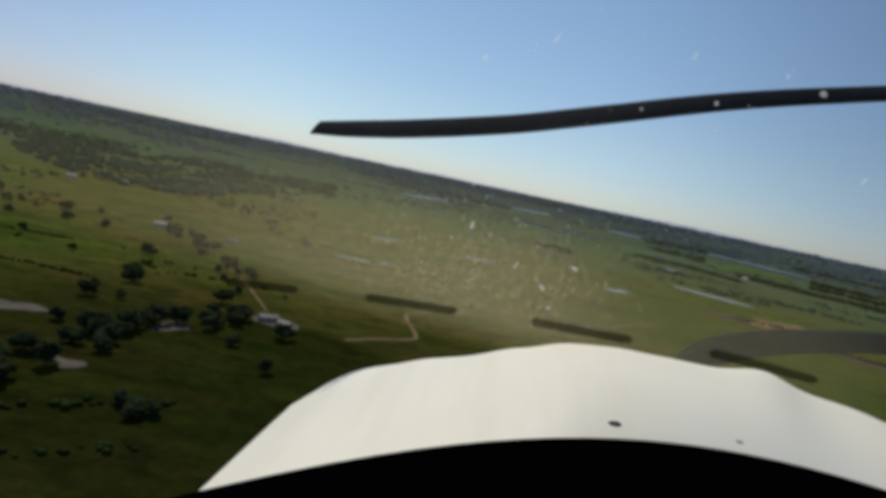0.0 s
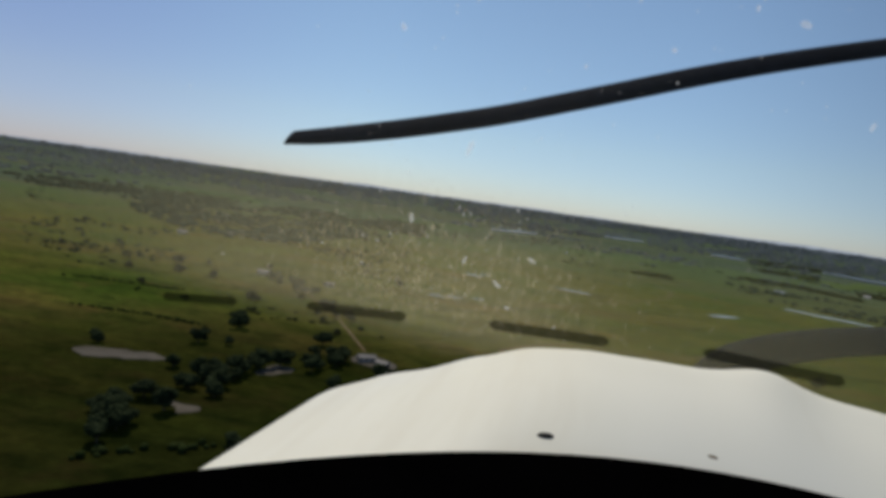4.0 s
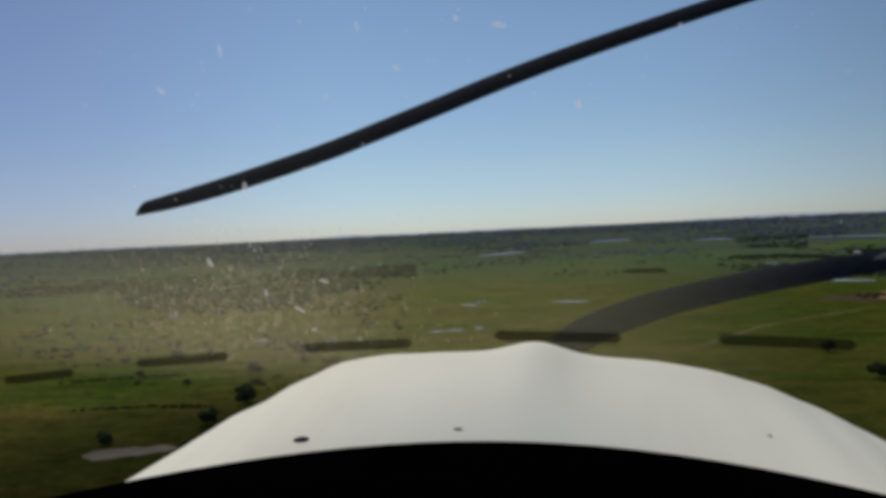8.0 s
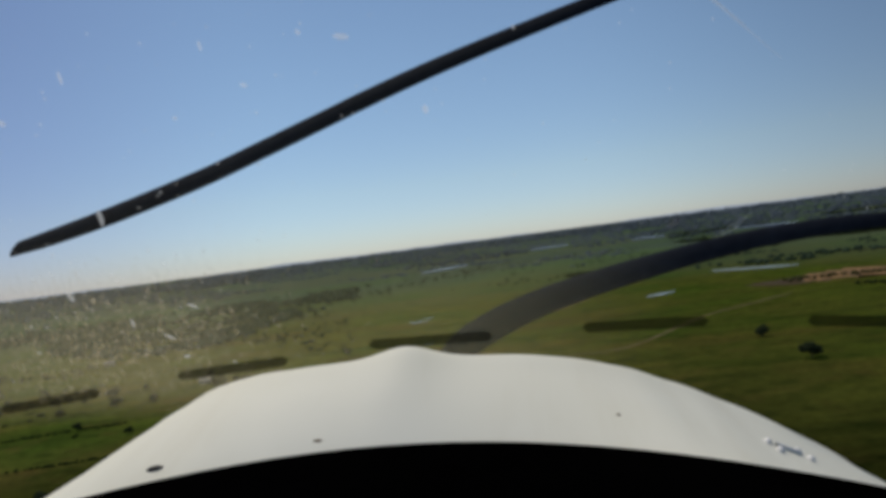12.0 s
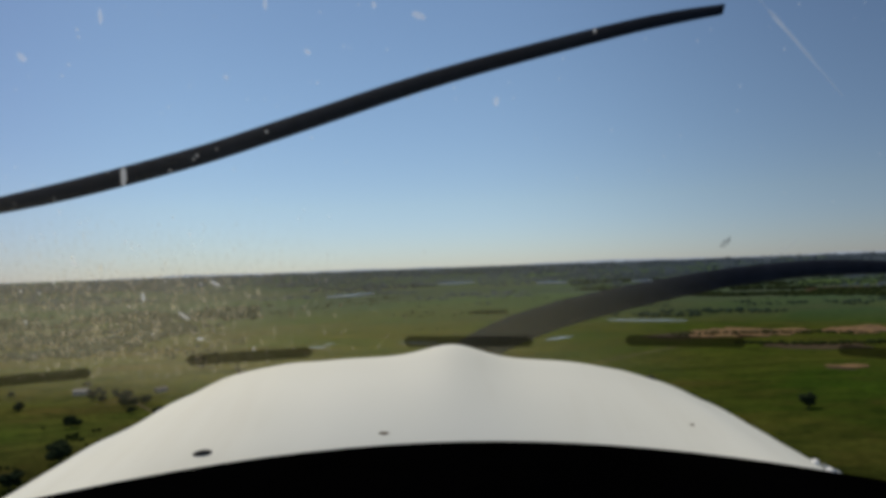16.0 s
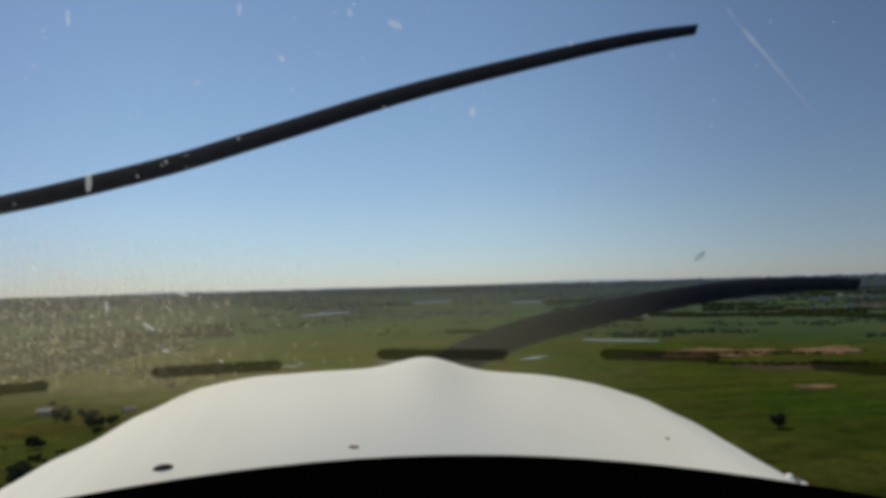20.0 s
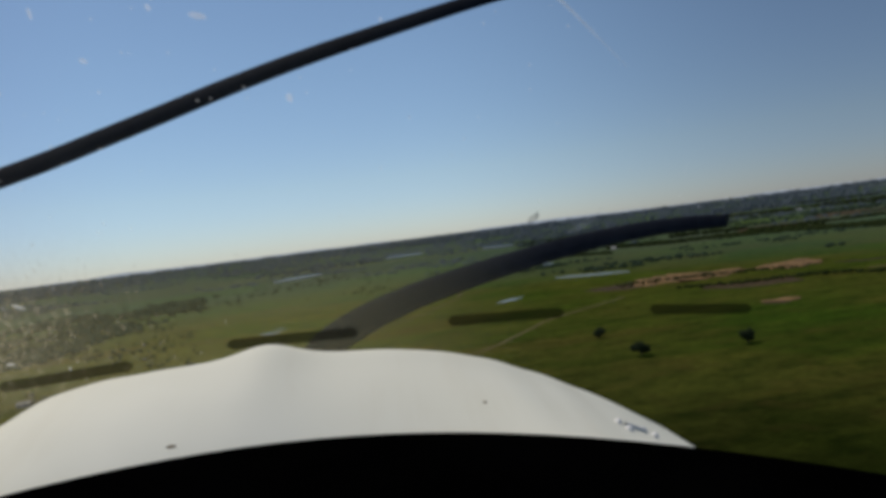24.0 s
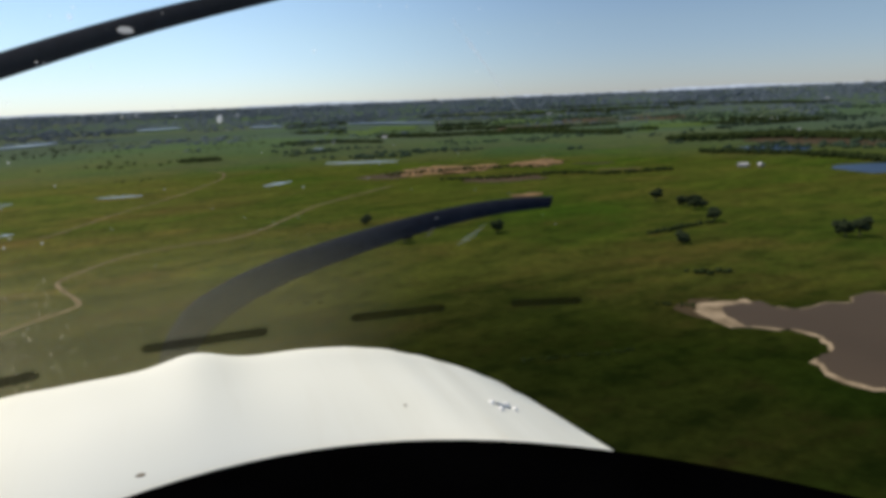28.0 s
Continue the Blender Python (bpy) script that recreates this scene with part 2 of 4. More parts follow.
def paint_white():
    """Enamelled sheet: warm white, faint exhaust and dirt streaks, slight waviness."""
    mat, tree, bsdf = material("white_enamel", 0.55, 0.0, 0.10)
    co = tree.nodes.new("ShaderNodeTexCoord").outputs["Object"]
    tone = ramp(tree, noise_at(tree, co, 2.2, 3.0), [(0.3, (0.80, 0.785, 0.66)), (0.7, (0.84, 0.83, 0.72))])
    streak = ramp(tree, noise_at(tree, co, 3.0, 5.0, 0.6, (4.0, 0.35, 1.0)), [(0.52, (1, 1, 1)), (0.85, (0.92, 0.90, 0.87))])
    tree.links.new(mixed(tree, 1.0, tone, streak, "MULTIPLY"), bsdf.inputs["Base Color"])
    rough = ramp(tree, noise_at(tree, co, 14.0, 5.0), [(0.3, (0.54, 0.54, 0.54)), (0.8, (0.68, 0.68, 0.68))])
    tree.links.new(rough, bsdf.inputs["Roughness"])
    bumped(tree, bsdf, noise_at(tree, co, 3.0, 2.0), 0.06, 0.02)
    return mat


ENAMEL = paint_white()
GLARE = two_scale("matt_black_vinyl", (0.0004, 0.0004, 0.0004), (0.0010, 0.0010, 0.0011), 4.0, 120.0, 0.95, 0.0, 0.2, 0.001)
TRIM = two_scale("black_rubber", (0.006, 0.006, 0.007), (0.012, 0.012, 0.013), 4.0, 90.0, 0.7, 0.2)
BLADE = two_scale("black_blade_paint", (0.013, 0.016, 0.024), (0.024, 0.028, 0.038), 3.0, 40.0, 0.8, 0.02)
POLISHED = two_scale("polished_alloy", (0.80, 0.79, 0.76), (0.90, 0.89, 0.86), 20.0, 200.0, 0.35, 0.5, 0.0, 0.1, 0.0)
STEEL = two_scale("bright_steel", (0.70, 0.66, 0.60), (0.88, 0.84, 0.78), 20.0, 200.0, 0.45, 0.5, 0.0, 0.1, 1.0)


def see_through(name, col, veil, rough=0.9):
    """A thin film: light passes, and a share given by veil is scattered."""
    mat = bpy.data.materials.new(name)
    mat.use_nodes = True
    tree = mat.node_tree
    tree.nodes.clear()
    out = tree.nodes.new("ShaderNodeOutputMaterial")
    clear = tree.nodes.new("ShaderNodeBsdfTransparent")
    film = node(tree, "ShaderNodeBsdfTranslucent", Color=(*col, 1.0))
    face = node(tree, "ShaderNodeBsdfDiffuse", Color=(*col, 1.0), Roughness=rough)
    both = node(tree, "ShaderNodeMixShader", Fac=0.4)
    tree.links.new(film.outputs[0], both.inputs[1])
    tree.links.new(face.outputs[0], both.inputs[2])
    mix = node(tree, "ShaderNodeMixShader", Fac=veil)
    tree.links.new(clear.outputs[0], mix.inputs[1])
    tree.links.new(both.outputs[0], mix.inputs[2])
    tree.links.new(mix.outputs[0], out.inputs["Surface"])
    return mat, tree, mix


def dusty_veiled_screen():
    """Acrylic windscreen: dust in vertical streaks on one side, and a painted veil of reflected glare."""
    mat, tree, mix = see_through("dusty_veiled_acrylic", (0.73, 0.70, 0.37), 0.05)
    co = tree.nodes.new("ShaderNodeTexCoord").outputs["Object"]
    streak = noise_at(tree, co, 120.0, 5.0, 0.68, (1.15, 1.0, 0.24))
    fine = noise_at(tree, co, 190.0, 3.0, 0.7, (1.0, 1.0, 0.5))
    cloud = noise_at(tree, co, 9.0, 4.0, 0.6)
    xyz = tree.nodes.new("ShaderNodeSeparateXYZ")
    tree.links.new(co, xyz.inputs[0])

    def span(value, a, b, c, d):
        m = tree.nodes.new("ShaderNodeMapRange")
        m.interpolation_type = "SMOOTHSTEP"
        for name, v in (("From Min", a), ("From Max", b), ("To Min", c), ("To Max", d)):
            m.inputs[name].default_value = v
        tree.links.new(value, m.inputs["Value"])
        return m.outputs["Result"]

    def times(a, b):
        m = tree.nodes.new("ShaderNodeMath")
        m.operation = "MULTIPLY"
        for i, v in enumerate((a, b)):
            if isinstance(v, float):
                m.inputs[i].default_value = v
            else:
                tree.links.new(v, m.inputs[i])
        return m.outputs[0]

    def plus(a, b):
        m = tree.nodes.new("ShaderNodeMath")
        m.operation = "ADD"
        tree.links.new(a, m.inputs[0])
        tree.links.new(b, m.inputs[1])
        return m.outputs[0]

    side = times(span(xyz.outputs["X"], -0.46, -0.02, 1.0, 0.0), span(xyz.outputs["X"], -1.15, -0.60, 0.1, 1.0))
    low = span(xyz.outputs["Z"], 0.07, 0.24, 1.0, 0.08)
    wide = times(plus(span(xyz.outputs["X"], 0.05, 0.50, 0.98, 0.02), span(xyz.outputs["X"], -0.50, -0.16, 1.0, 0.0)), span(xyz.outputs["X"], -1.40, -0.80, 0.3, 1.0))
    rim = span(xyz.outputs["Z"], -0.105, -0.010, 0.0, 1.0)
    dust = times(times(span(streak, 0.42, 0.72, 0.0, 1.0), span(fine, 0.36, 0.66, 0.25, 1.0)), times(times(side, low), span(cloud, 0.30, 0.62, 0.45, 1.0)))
    # even pale veil, painted in for reflections on the screen
    even = times(times(times(low, rim), wide), GLARE_VEIL)
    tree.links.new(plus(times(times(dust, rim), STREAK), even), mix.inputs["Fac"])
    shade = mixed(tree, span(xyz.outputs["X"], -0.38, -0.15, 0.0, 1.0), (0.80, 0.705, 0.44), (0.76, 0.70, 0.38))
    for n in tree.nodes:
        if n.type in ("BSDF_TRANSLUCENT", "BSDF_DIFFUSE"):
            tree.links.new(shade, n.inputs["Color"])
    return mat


GLARE_VEIL, STREAK = 0.130, 0.30
SCREEN = dusty_veiled_screen()
SPECK = see_through("dried_speck", (0.90, 0.94, 0.98), 0.40)[0]
BLOOM = see_through("dried_rain_streak", (0.85, 0.92, 1.0), 0.30)[0]
WIPE = see_through("wiped_haze", (0.80, 0.88, 0.95), 0.09)[0]
GRAIN = see_through("dust_grain", (0.92, 0.82, 0.62), 0.22)[0]
FLY = see_through("dark_smear", (0.10, 0.10, 0.11), 0.35)[0]
# dark film for the dash slots' painted reflections
SLOT = see_through("dark_slot_reflection", (0.006, 0.007, 0.004), 0.70)[0]


# ---- building ----
def mesh_of(name, bm, mat, smooth=False):
    me = bpy.data.meshes.new(name)
    bm.to_mesh(me)
    bm.free()
    me.materials.append(mat)
    if smooth:
        for p in me.polygons:
            p.use_smooth = True
    return me


def part(name, bm, mat, parent=None, label="", smooth=False):
    ob = new(name, mesh_of(name, bm, mat, smooth))
    if parent:
        ob.parent = parent
    if label:
        ob["label"] = label
    return ob


def raw(name, verts, faces, mat, parent=None, smooth=False):
    me = bpy.data.meshes.new(name)
    me.from_pydata(verts, [], faces)
    me.materials.append(mat)
    if smooth:
        for p in me.polygons:
            p.use_smooth = True
    ob = new(name, me)
    if parent:
        ob.parent = parent
    return ob


def box(bm, x0, x1, y0, y1, z0, z1, bevel=0.0):
    made = bmesh.ops.create_cube(bm, size=1.0)["verts"]
    for v in made:
        v.co = Vector((x0 + (v.co.x + 0.5) * (x1 - x0), y0 + (v.co.y + 0.5) * (y1 - y0), z0 + (v.co.z + 0.5) * (z1 - z0)))
    if bevel:
        edges = {e for v in made for e in v.link_edges}
        bmesh.ops.bevel(bm, geom=list(edges), offset=bevel, segments=2, affect="EDGES")


def rise(d):
    """Height of the land at a distance: flat, then rising gently to the skyline."""
    return 0.0 if d < 1400 else (HIGH + 1.0) * min(1.0, (d - 1400) / 3300.0) ** 1.3


def at(az, d, up=0.0):
    """A place on the land, az degrees clockwise from straight ahead and d metres off."""
    return Vector((d * math.sin(radians(az)), d * math.cos(radians(az)), rise(d) + up))


def by(turn, pairs):
    """The same places, turned about the eye by some degrees."""
    return [(a + turn, d) for a, d in pairs]


FARM, PIT, TRACK, EAST = -7.4, 4.5, 4.6, 4.6

# ---- the land ----
def build_land():
    rings = [0.0] + [20 * 1.062 ** i for i in range(91)]
    rings = [r for r in rings if r < 4690] + [4690.0, 4720.0]
    turns = 288
    verts, faces = [(0, 0, 0)], []
    for r in rings[1:]:
        for k in range(turns):
            a = 2 * math.pi * k / turns
            swell = 0.0 if r < 1500 else noise.noise(Vector((r * math.sin(a), r * math.cos(a), 0)) * 0.0016) * 5.0
            verts.append((r * math.sin(a), r * math.cos(a), rise(r) + max(-abs(r - 1500) * 0.01, min(swell, abs(r - 1500) * 0.01)) - (6 if r > 4700 else 0)))
    for k in range(turns):
        faces.append((0, 1 + (k + 1) % turns, 1 + k))
    for i in range(len(rings) - 2):
        a, b = 1 + i * turns, 1 + (i + 1) * turns
        for k in range(turns):
            n = (k + 1) % turns
            faces.append((a + k, a + n, b + n, b + k))
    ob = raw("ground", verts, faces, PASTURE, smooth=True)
    tagged(ob, "wide green and olive grazing plain with dry brown patches", "ground", kind="structure")


build_land()


def blob_outline(points, ragged, seed, step=6.0):
    """A closed outline through the points, subdivided and made uneven."""
    rnd = random.Random(seed)
    out = []
    n = len(points)
    for i in range(n):
        p0, p1, p2, p3 = (points[(i + k - 1) % n] for k in range(4))
        count = max(2, min(24, int((p2 - p1).length / step)))
        for j in range(count):
            t = j / count
            q = 0.5 * ((2 * p1) + (p2 - p0) * t + (2 * p0 - 5 * p1 + 4 * p2 - p3) * t * t + (3 * p1 - p0 - 3 * p2 + p3) * t ** 3)
            out.append(q + Vector((rnd.uniform(-1, 1), rnd.uniform(-1, 1), 0)) * ragged)
    return out


def sheet(name, outline, mat, thick, parent=None, up=0.0):
    """A thin sheet of earth or water lying on the land, with a sloping edge."""
    bm = bmesh.new()
    mid = sum(outline, Vector()) / len(outline)
    top = [bm.verts.new(Vector((p.x, p.y, rise(math.hypot(p.x, p.y)) + thick + up))) for p in outline]
    foot = [bm.verts.new(Vector((p.x + (p.x - mid.x) * 0.01, p.y + (p.y - mid.y) * 0.01, rise(math.hypot(p.x, p.y)) - 0.3))) for p in outline]
    face = bm.faces.new(top)
    n = len(top)
    for i in range(n):
        bm.faces.new((top[i], foot[i], foot[(i + 1) % n], top[(i + 1) % n]))
    bmesh.ops.triangulate(bm, faces=[face])
    bmesh.ops.recalc_face_normals(bm, faces=bm.faces)
    ob = part(name, bm, mat, parent)
    return ob


def polar(pairs):
    return [Vector((d * math.sin(radians(a)), d * math.cos(radians(a)), 0)) for a, d in pairs]


def pond(ends, width, label, mat, seed=1):
    """A long pond between two places."""
    width *= 0.6 if mat is SILVER else 1.0
    (a0, d0), (a1, d1) = ends
    p, q = polar([(a0, d0), (a1, d1)])
    side = Vector((-(q - p).y, (q - p).x, 0)).normalized() * width / 2
    rnd = random.Random(seed)
    pts = []
    for k in range(7):
        f = k / 6
        w = (0.35 + 0.75 * math.sin(math.pi * f)) * rnd.uniform(0.75, 1.2)
        pts.append(p.lerp(q, f) + side * w)
    for k in range(7):
        f = 1 - k / 6
        w = (0.35 + 0.75 * math.sin(math.pi * f)) * rnd.uniform(0.75, 1.2)
        pts.append(p.lerp(q, f) - side * w)
    outline = blob_outline(pts, width * 0.02, seed, 8.0)
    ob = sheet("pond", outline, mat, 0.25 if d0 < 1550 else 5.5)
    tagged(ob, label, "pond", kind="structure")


def build_track(pairs, width, label):
    """A worn dirt track: a ribbon with uneven borders."""
    pts = polar(pairs)
    line = []
    for i in range(len(pts) - 1):
        p0, p1, p2, p3 = pts[max(0, i - 1)], pts[i], pts[i + 1], pts[min(len(pts) - 1, i + 2)]
        count = max(3, int((p2 - p1).length / 7))
        for j in range(count):
            t = j / count
            line.append(0.5 * ((2 * p1) + (p2 - p0) * t + (2 * p0 - 5 * p1 + 4 * p2 - p3) * t * t + (3 * p1 - p0 - 3 * p2 + p3) * t ** 3))
    line.append(pts[-1])
    rnd = random.Random(len(line))
    verts, faces = [], []
    for i, p in enumerate(line):
        d = (line[min(i + 1, len(line) - 1)] - line[max(i - 1, 0)]).normalized()
        side = Vector((-d.y, d.x, 0))
        z = rise(p.length) + 0.12
        for s in (-1, -0.55, 0.55, 1):
            w = width / 2 * s * rnd.uniform(0.8, 1.15)
            verts.append((p.x + side.x * w, p.y + side.y * w, z - (0.16 if abs(s) == 1 else 0)))
    for i in range(len(line) - 1):
        for k in range(3):
            a = i * 4 + k
            faces.append((a, a + 1, a + 5, a + 4))
    ob = raw("dirt_track", verts, faces, DIRT)
    tagged(ob, label, "track", kind="structure")


build_track(by(TRACK, [(-14.6, 398), (-11.4, 416), (-8.8, 430), (-8.4, 443), (-9.4, 484), (-9.5, 506), (-7.7, 531), (-4.3, 568), (-0.4, 584),
             (3.2, 588), (6.0, 620), (9.4, 702), (11.4, 757), (17.4, 887)]), 3.4, "winding pale dirt track worn across the pasture")
build_track(by(TRACK, [(-10.4, 705), (-8.7, 729), (-5.5, 802), (-1.3, 908), (1.4, 1008), (3.3, 1124), (3.5, 1225), (2.3, 1316)]), 3.2, "faint dirt track bending away over the plain")
build_track(by(FARM, [(-16.1, 721), (-14.6, 622), (-12.4, 543), (-9.6, 440)]), 2.0, "narrow pale track beside the farm trees")


def build_lake():
    pts = [(44.8, 347), (48.5, 372), (50.2, 363), (53.3, 366), (56.4, 397), (63.7, 440), (66.8, 374), (64.5, 299), (57.1, 274),
           (54.1, 286), (54.9, 308), (53.3, 327), (50.3, 327), (47.4, 325)]
    pts = [(a + 3.4, d) for a, d in pts]
    edge = [p + Vector((noise.noise(p * 0.05), noise.noise(p * 0.05 + Vector((9, 0, 0))), 0)) * 7 for p in blob_outline(polar(pts), 1.4, 5, 4.0)]
    mid = sum(edge, Vector()) / len(edge)
    shore = [mid + (p - mid) * (1.016 + 0.022 * noise.noise(p * 0.045)) + Vector((noise.noise(p * 0.21), noise.noise(p * 0.21 + Vector((5, 5, 0))), 0)) * 1.8 for p in edge]
    base = sheet("lake", shore, SHORE, 0.3)
    tagged(base, "muddy brown farm lake with a pale bare shore", "lake", kind="structure")
    inner = [mid + (p - mid) * (0.985 - 0.13 * math.exp(-((p - edge[0]).length / 40) ** 2)) for p in edge]
    w = sheet("water", inner, MUDDY, 0.5, base)
    w["label"] = "still grey-brown water"


build_lake()

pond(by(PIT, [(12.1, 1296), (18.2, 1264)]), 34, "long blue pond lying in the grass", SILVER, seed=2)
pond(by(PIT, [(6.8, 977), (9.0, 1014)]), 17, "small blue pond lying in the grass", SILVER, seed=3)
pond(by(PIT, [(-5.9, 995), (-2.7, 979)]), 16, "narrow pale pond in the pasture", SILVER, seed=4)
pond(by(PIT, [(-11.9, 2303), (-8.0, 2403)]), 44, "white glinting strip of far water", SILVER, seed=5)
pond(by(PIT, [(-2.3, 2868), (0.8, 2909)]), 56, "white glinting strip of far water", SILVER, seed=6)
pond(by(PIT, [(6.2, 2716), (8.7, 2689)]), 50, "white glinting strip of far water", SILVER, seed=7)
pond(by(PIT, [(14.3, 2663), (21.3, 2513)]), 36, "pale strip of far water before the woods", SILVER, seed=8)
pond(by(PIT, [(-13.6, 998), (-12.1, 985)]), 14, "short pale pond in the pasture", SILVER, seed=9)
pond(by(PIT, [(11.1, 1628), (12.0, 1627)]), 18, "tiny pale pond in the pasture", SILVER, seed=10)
build_track(by(PIT, [(35.4, 1008), (37.0, 1016), (38.8, 1020)]), 7.0, "short pale bank beside a hedge")
pond(by(EAST, [(46.2, 1368), (50.7, 1324)]), 170, "dark blue reservoir among trees", BLUE, seed=12)
pond(by(EAST, [(52.8, 1043), (58.6, 1031)]), 110, "dark blue reservoir among trees", BLUE, seed=13)


def patch(name, pairs, mat, label, category, ragged, seed, thick=0.3):
    edge = blob_outline(polar(pairs), ragged * 0.3, seed, 5.0)
    edge = [p + Vector((noise.noise(p * 0.045), noise.noise(p * 0.045 + Vector((0, 0, 9))), 0)) * ragged * 3.2
            + Vector((noise.noise(p * 0.16), noise.noise(p * 0.16 + Vector((3, 0, 9))), 0)) * ragged * 1.5 for p in edge]
    ob = sheet(name, edge, mat, thick)
    tagged(ob, label, category, kind="structure")


patch("lake_bank", [(46.3, 350), (47.6, 362), (49.5, 366), (49.0, 350), (50.2, 332), (48.0, 334)], PLOUGH, "trampled brown earth at the lake's tip", "bank", 2.2, 41, 0.2)
for k, (az, d, long) in enumerate(((-7.4, 1026, 0.5), (-7.7, 754, 0.5), (-9.8, 740, 0.8), (-11.4, 736, 0.7))):
    pond([(az - long, d), (az + long, d * 0.995)], 9, "tiny pale pool in the pasture", SILVER, seed=50 + k)
patch("washout", by(FARM, [(-32.6, 410), (-29.5, 404), (-26.4, 396), (-25.6, 388), (-28.8, 384), (-31.8, 392)]), GRAVEL, "grey silted washout in the pasture", "washout", 3.5, 14, 0.2)
patch("washout", by(FARM, [(-26.2, 326), (-24.2, 318), (-22.6, 305), (-23.8, 303), (-25.6, 316)]), GRAVEL, "grey gravelly washout", "washout", 2.5, 15, 0.2)
patch("washout", by(FARM, [(-19.0, 372), (-16.8, 380), (-15.2, 371), (-17.4, 362)]), GRAVEL, "small gravelly washout", "washout", 2.5, 16, 0.2)
patch("sand_patch", by(PIT, [(18.4, 1068), (21.5, 1122), (23.8, 1112), (27.2, 1118), (26.2, 1048), (24.3, 1020), (21.5, 1002), (19.5, 985)]),
      SAND, "bare tan sand diggings on the plain", "sand", 7, 21, 0.5)
patch("sand_patch", by(PIT, [(27.9, 1116), (29.0, 1150), (31.1, 1196), (32.3, 1130), (30.6, 1066), (28.8, 1076)]),
      SAND, "heaped tan sand beside the diggings", "sand", 6, 29, 0.9)
patch("sand_patch", by(PIT, [(14.6, 1000), (16.5, 1040), (18.3, 1055), (18.9, 992), (16.8, 965)]), PLOUGH, "trampled brown earth beside the diggings", "sand", 5, 30, 0.4)
patch("sand_patch", by(PIT, [(24.0, 925), (27.5, 935), (30.0, 955), (30.5, 905), (27.0, 880), (24.6, 888)]), PLOUGH, "trampled brown earth below the diggings", "sand", 5, 31, 0.3)
patch("sand_patch", by(PIT, [(27.7, 752), (29.2, 764), (30.8, 766), (30.4, 750), (28.9, 748)]), SAND, "small bare tan sand patch", "sand", 2.2, 22, 0.4)
patch("sand_patch", by(PIT, [(27.9, 742), (29.4, 746), (29.9, 739), (28.4, 735)]), PLOUGH, "trampled earth beside a sand patch", "sand", 2, 32, 0.3)
patch("sand_patch", by(PIT, [(33.3, 1106), (36.5, 1112), (36.0, 1098), (33.8, 1090)]), PLOUGH, "thin brown scrape near the diggings", "sand", 3, 23, 0.3)
patch("field", by(EAST, [(38.9, 1960), (43.6, 1990), (43.8, 2110), (38.4, 2100)]), FIELD, "bright green far field", "field", 4, 24, 0.6)
patch("field", by(EAST, [(30.0, 2300), (36.0, 2280), (36.0, 2420), (30.5, 2420)]), PLOUGH, "brown bare far field", "field", 4, 25, 0.6)
patch("field", by(EAST, [(47.0, 1500), (56.0, 1420), (58.0, 1540), (49.0, 1580)]), PLOUGH, "brown bare field behind the reservoir", "field", 4, 26, 0.6)
patch("yard", by(FARM, [(-10.5, 410), (-7.5, 398), (-6.8, 415), (-9.8, 432)]), GRAVEL, "grey gravel farmyard", "yard", 1.0, 27, 0.2)


# ---- trees ----
def lump(verts, faces, c, r, rnd, flat=0.8):
    """A small uneven clump: a twelve-sided knob pushed about."""
    base = len(verts)
    g = (1 + 5 ** 0.5) / 2
    spin = rnd.uniform(0, 6.28)
    for x, y, z in ((-1, g, 0), (1, g, 0), (-1, -g, 0), (1, -g, 0), (0, -1, g), (0, 1, g), (0, -1, -g), (0, 1, -g), (g, 0, -1), (g, 0, 1), (-g, 0, -1), (-g, 0, 1)):
        k = r * rnd.uniform(0.65, 1.25) / 1.9
        verts.append((c[0] + (x * math.cos(spin) - y * math.sin(spin)) * k, c[1] + (x * math.sin(spin) + y * math.cos(spin)) * k, c[2] + z * k * flat))
    for f in ((0, 11, 5), (0, 5, 1), (0, 1, 7), (0, 7, 10), (0, 10, 11), (1, 5, 9), (5, 11, 4), (11, 10, 2), (10, 7, 6), (7, 1, 8),
              (3, 9, 4), (3, 4, 2), (3, 2, 6), (3, 6, 8), (3, 8, 9), (4, 9, 5), (2, 4, 11), (6, 2, 10), (8, 6, 7), (9, 8, 1)):
        faces.append(tuple(base + i for i in f))


def limb(bm, a, b, r0, r1, sides=6):
    a, b = Vector(a), Vector(b)
    turn = (b - a).to_track_quat("Z", "Y").to_matrix()
    ring = []
    for p, r in ((a, r0), (b, r1)):
        ring.append([bm.verts.new(p + turn @ Vector((math.cos(6.2832 * k / sides) * r, math.sin(6.2832 * k / sides) * r, 0))) for k in range(sides)])
    for k in range(sides):
        n = (k + 1) % sides
        bm.faces.new((ring[0][k], ring[0][n], ring[1][n], ring[1][k]))


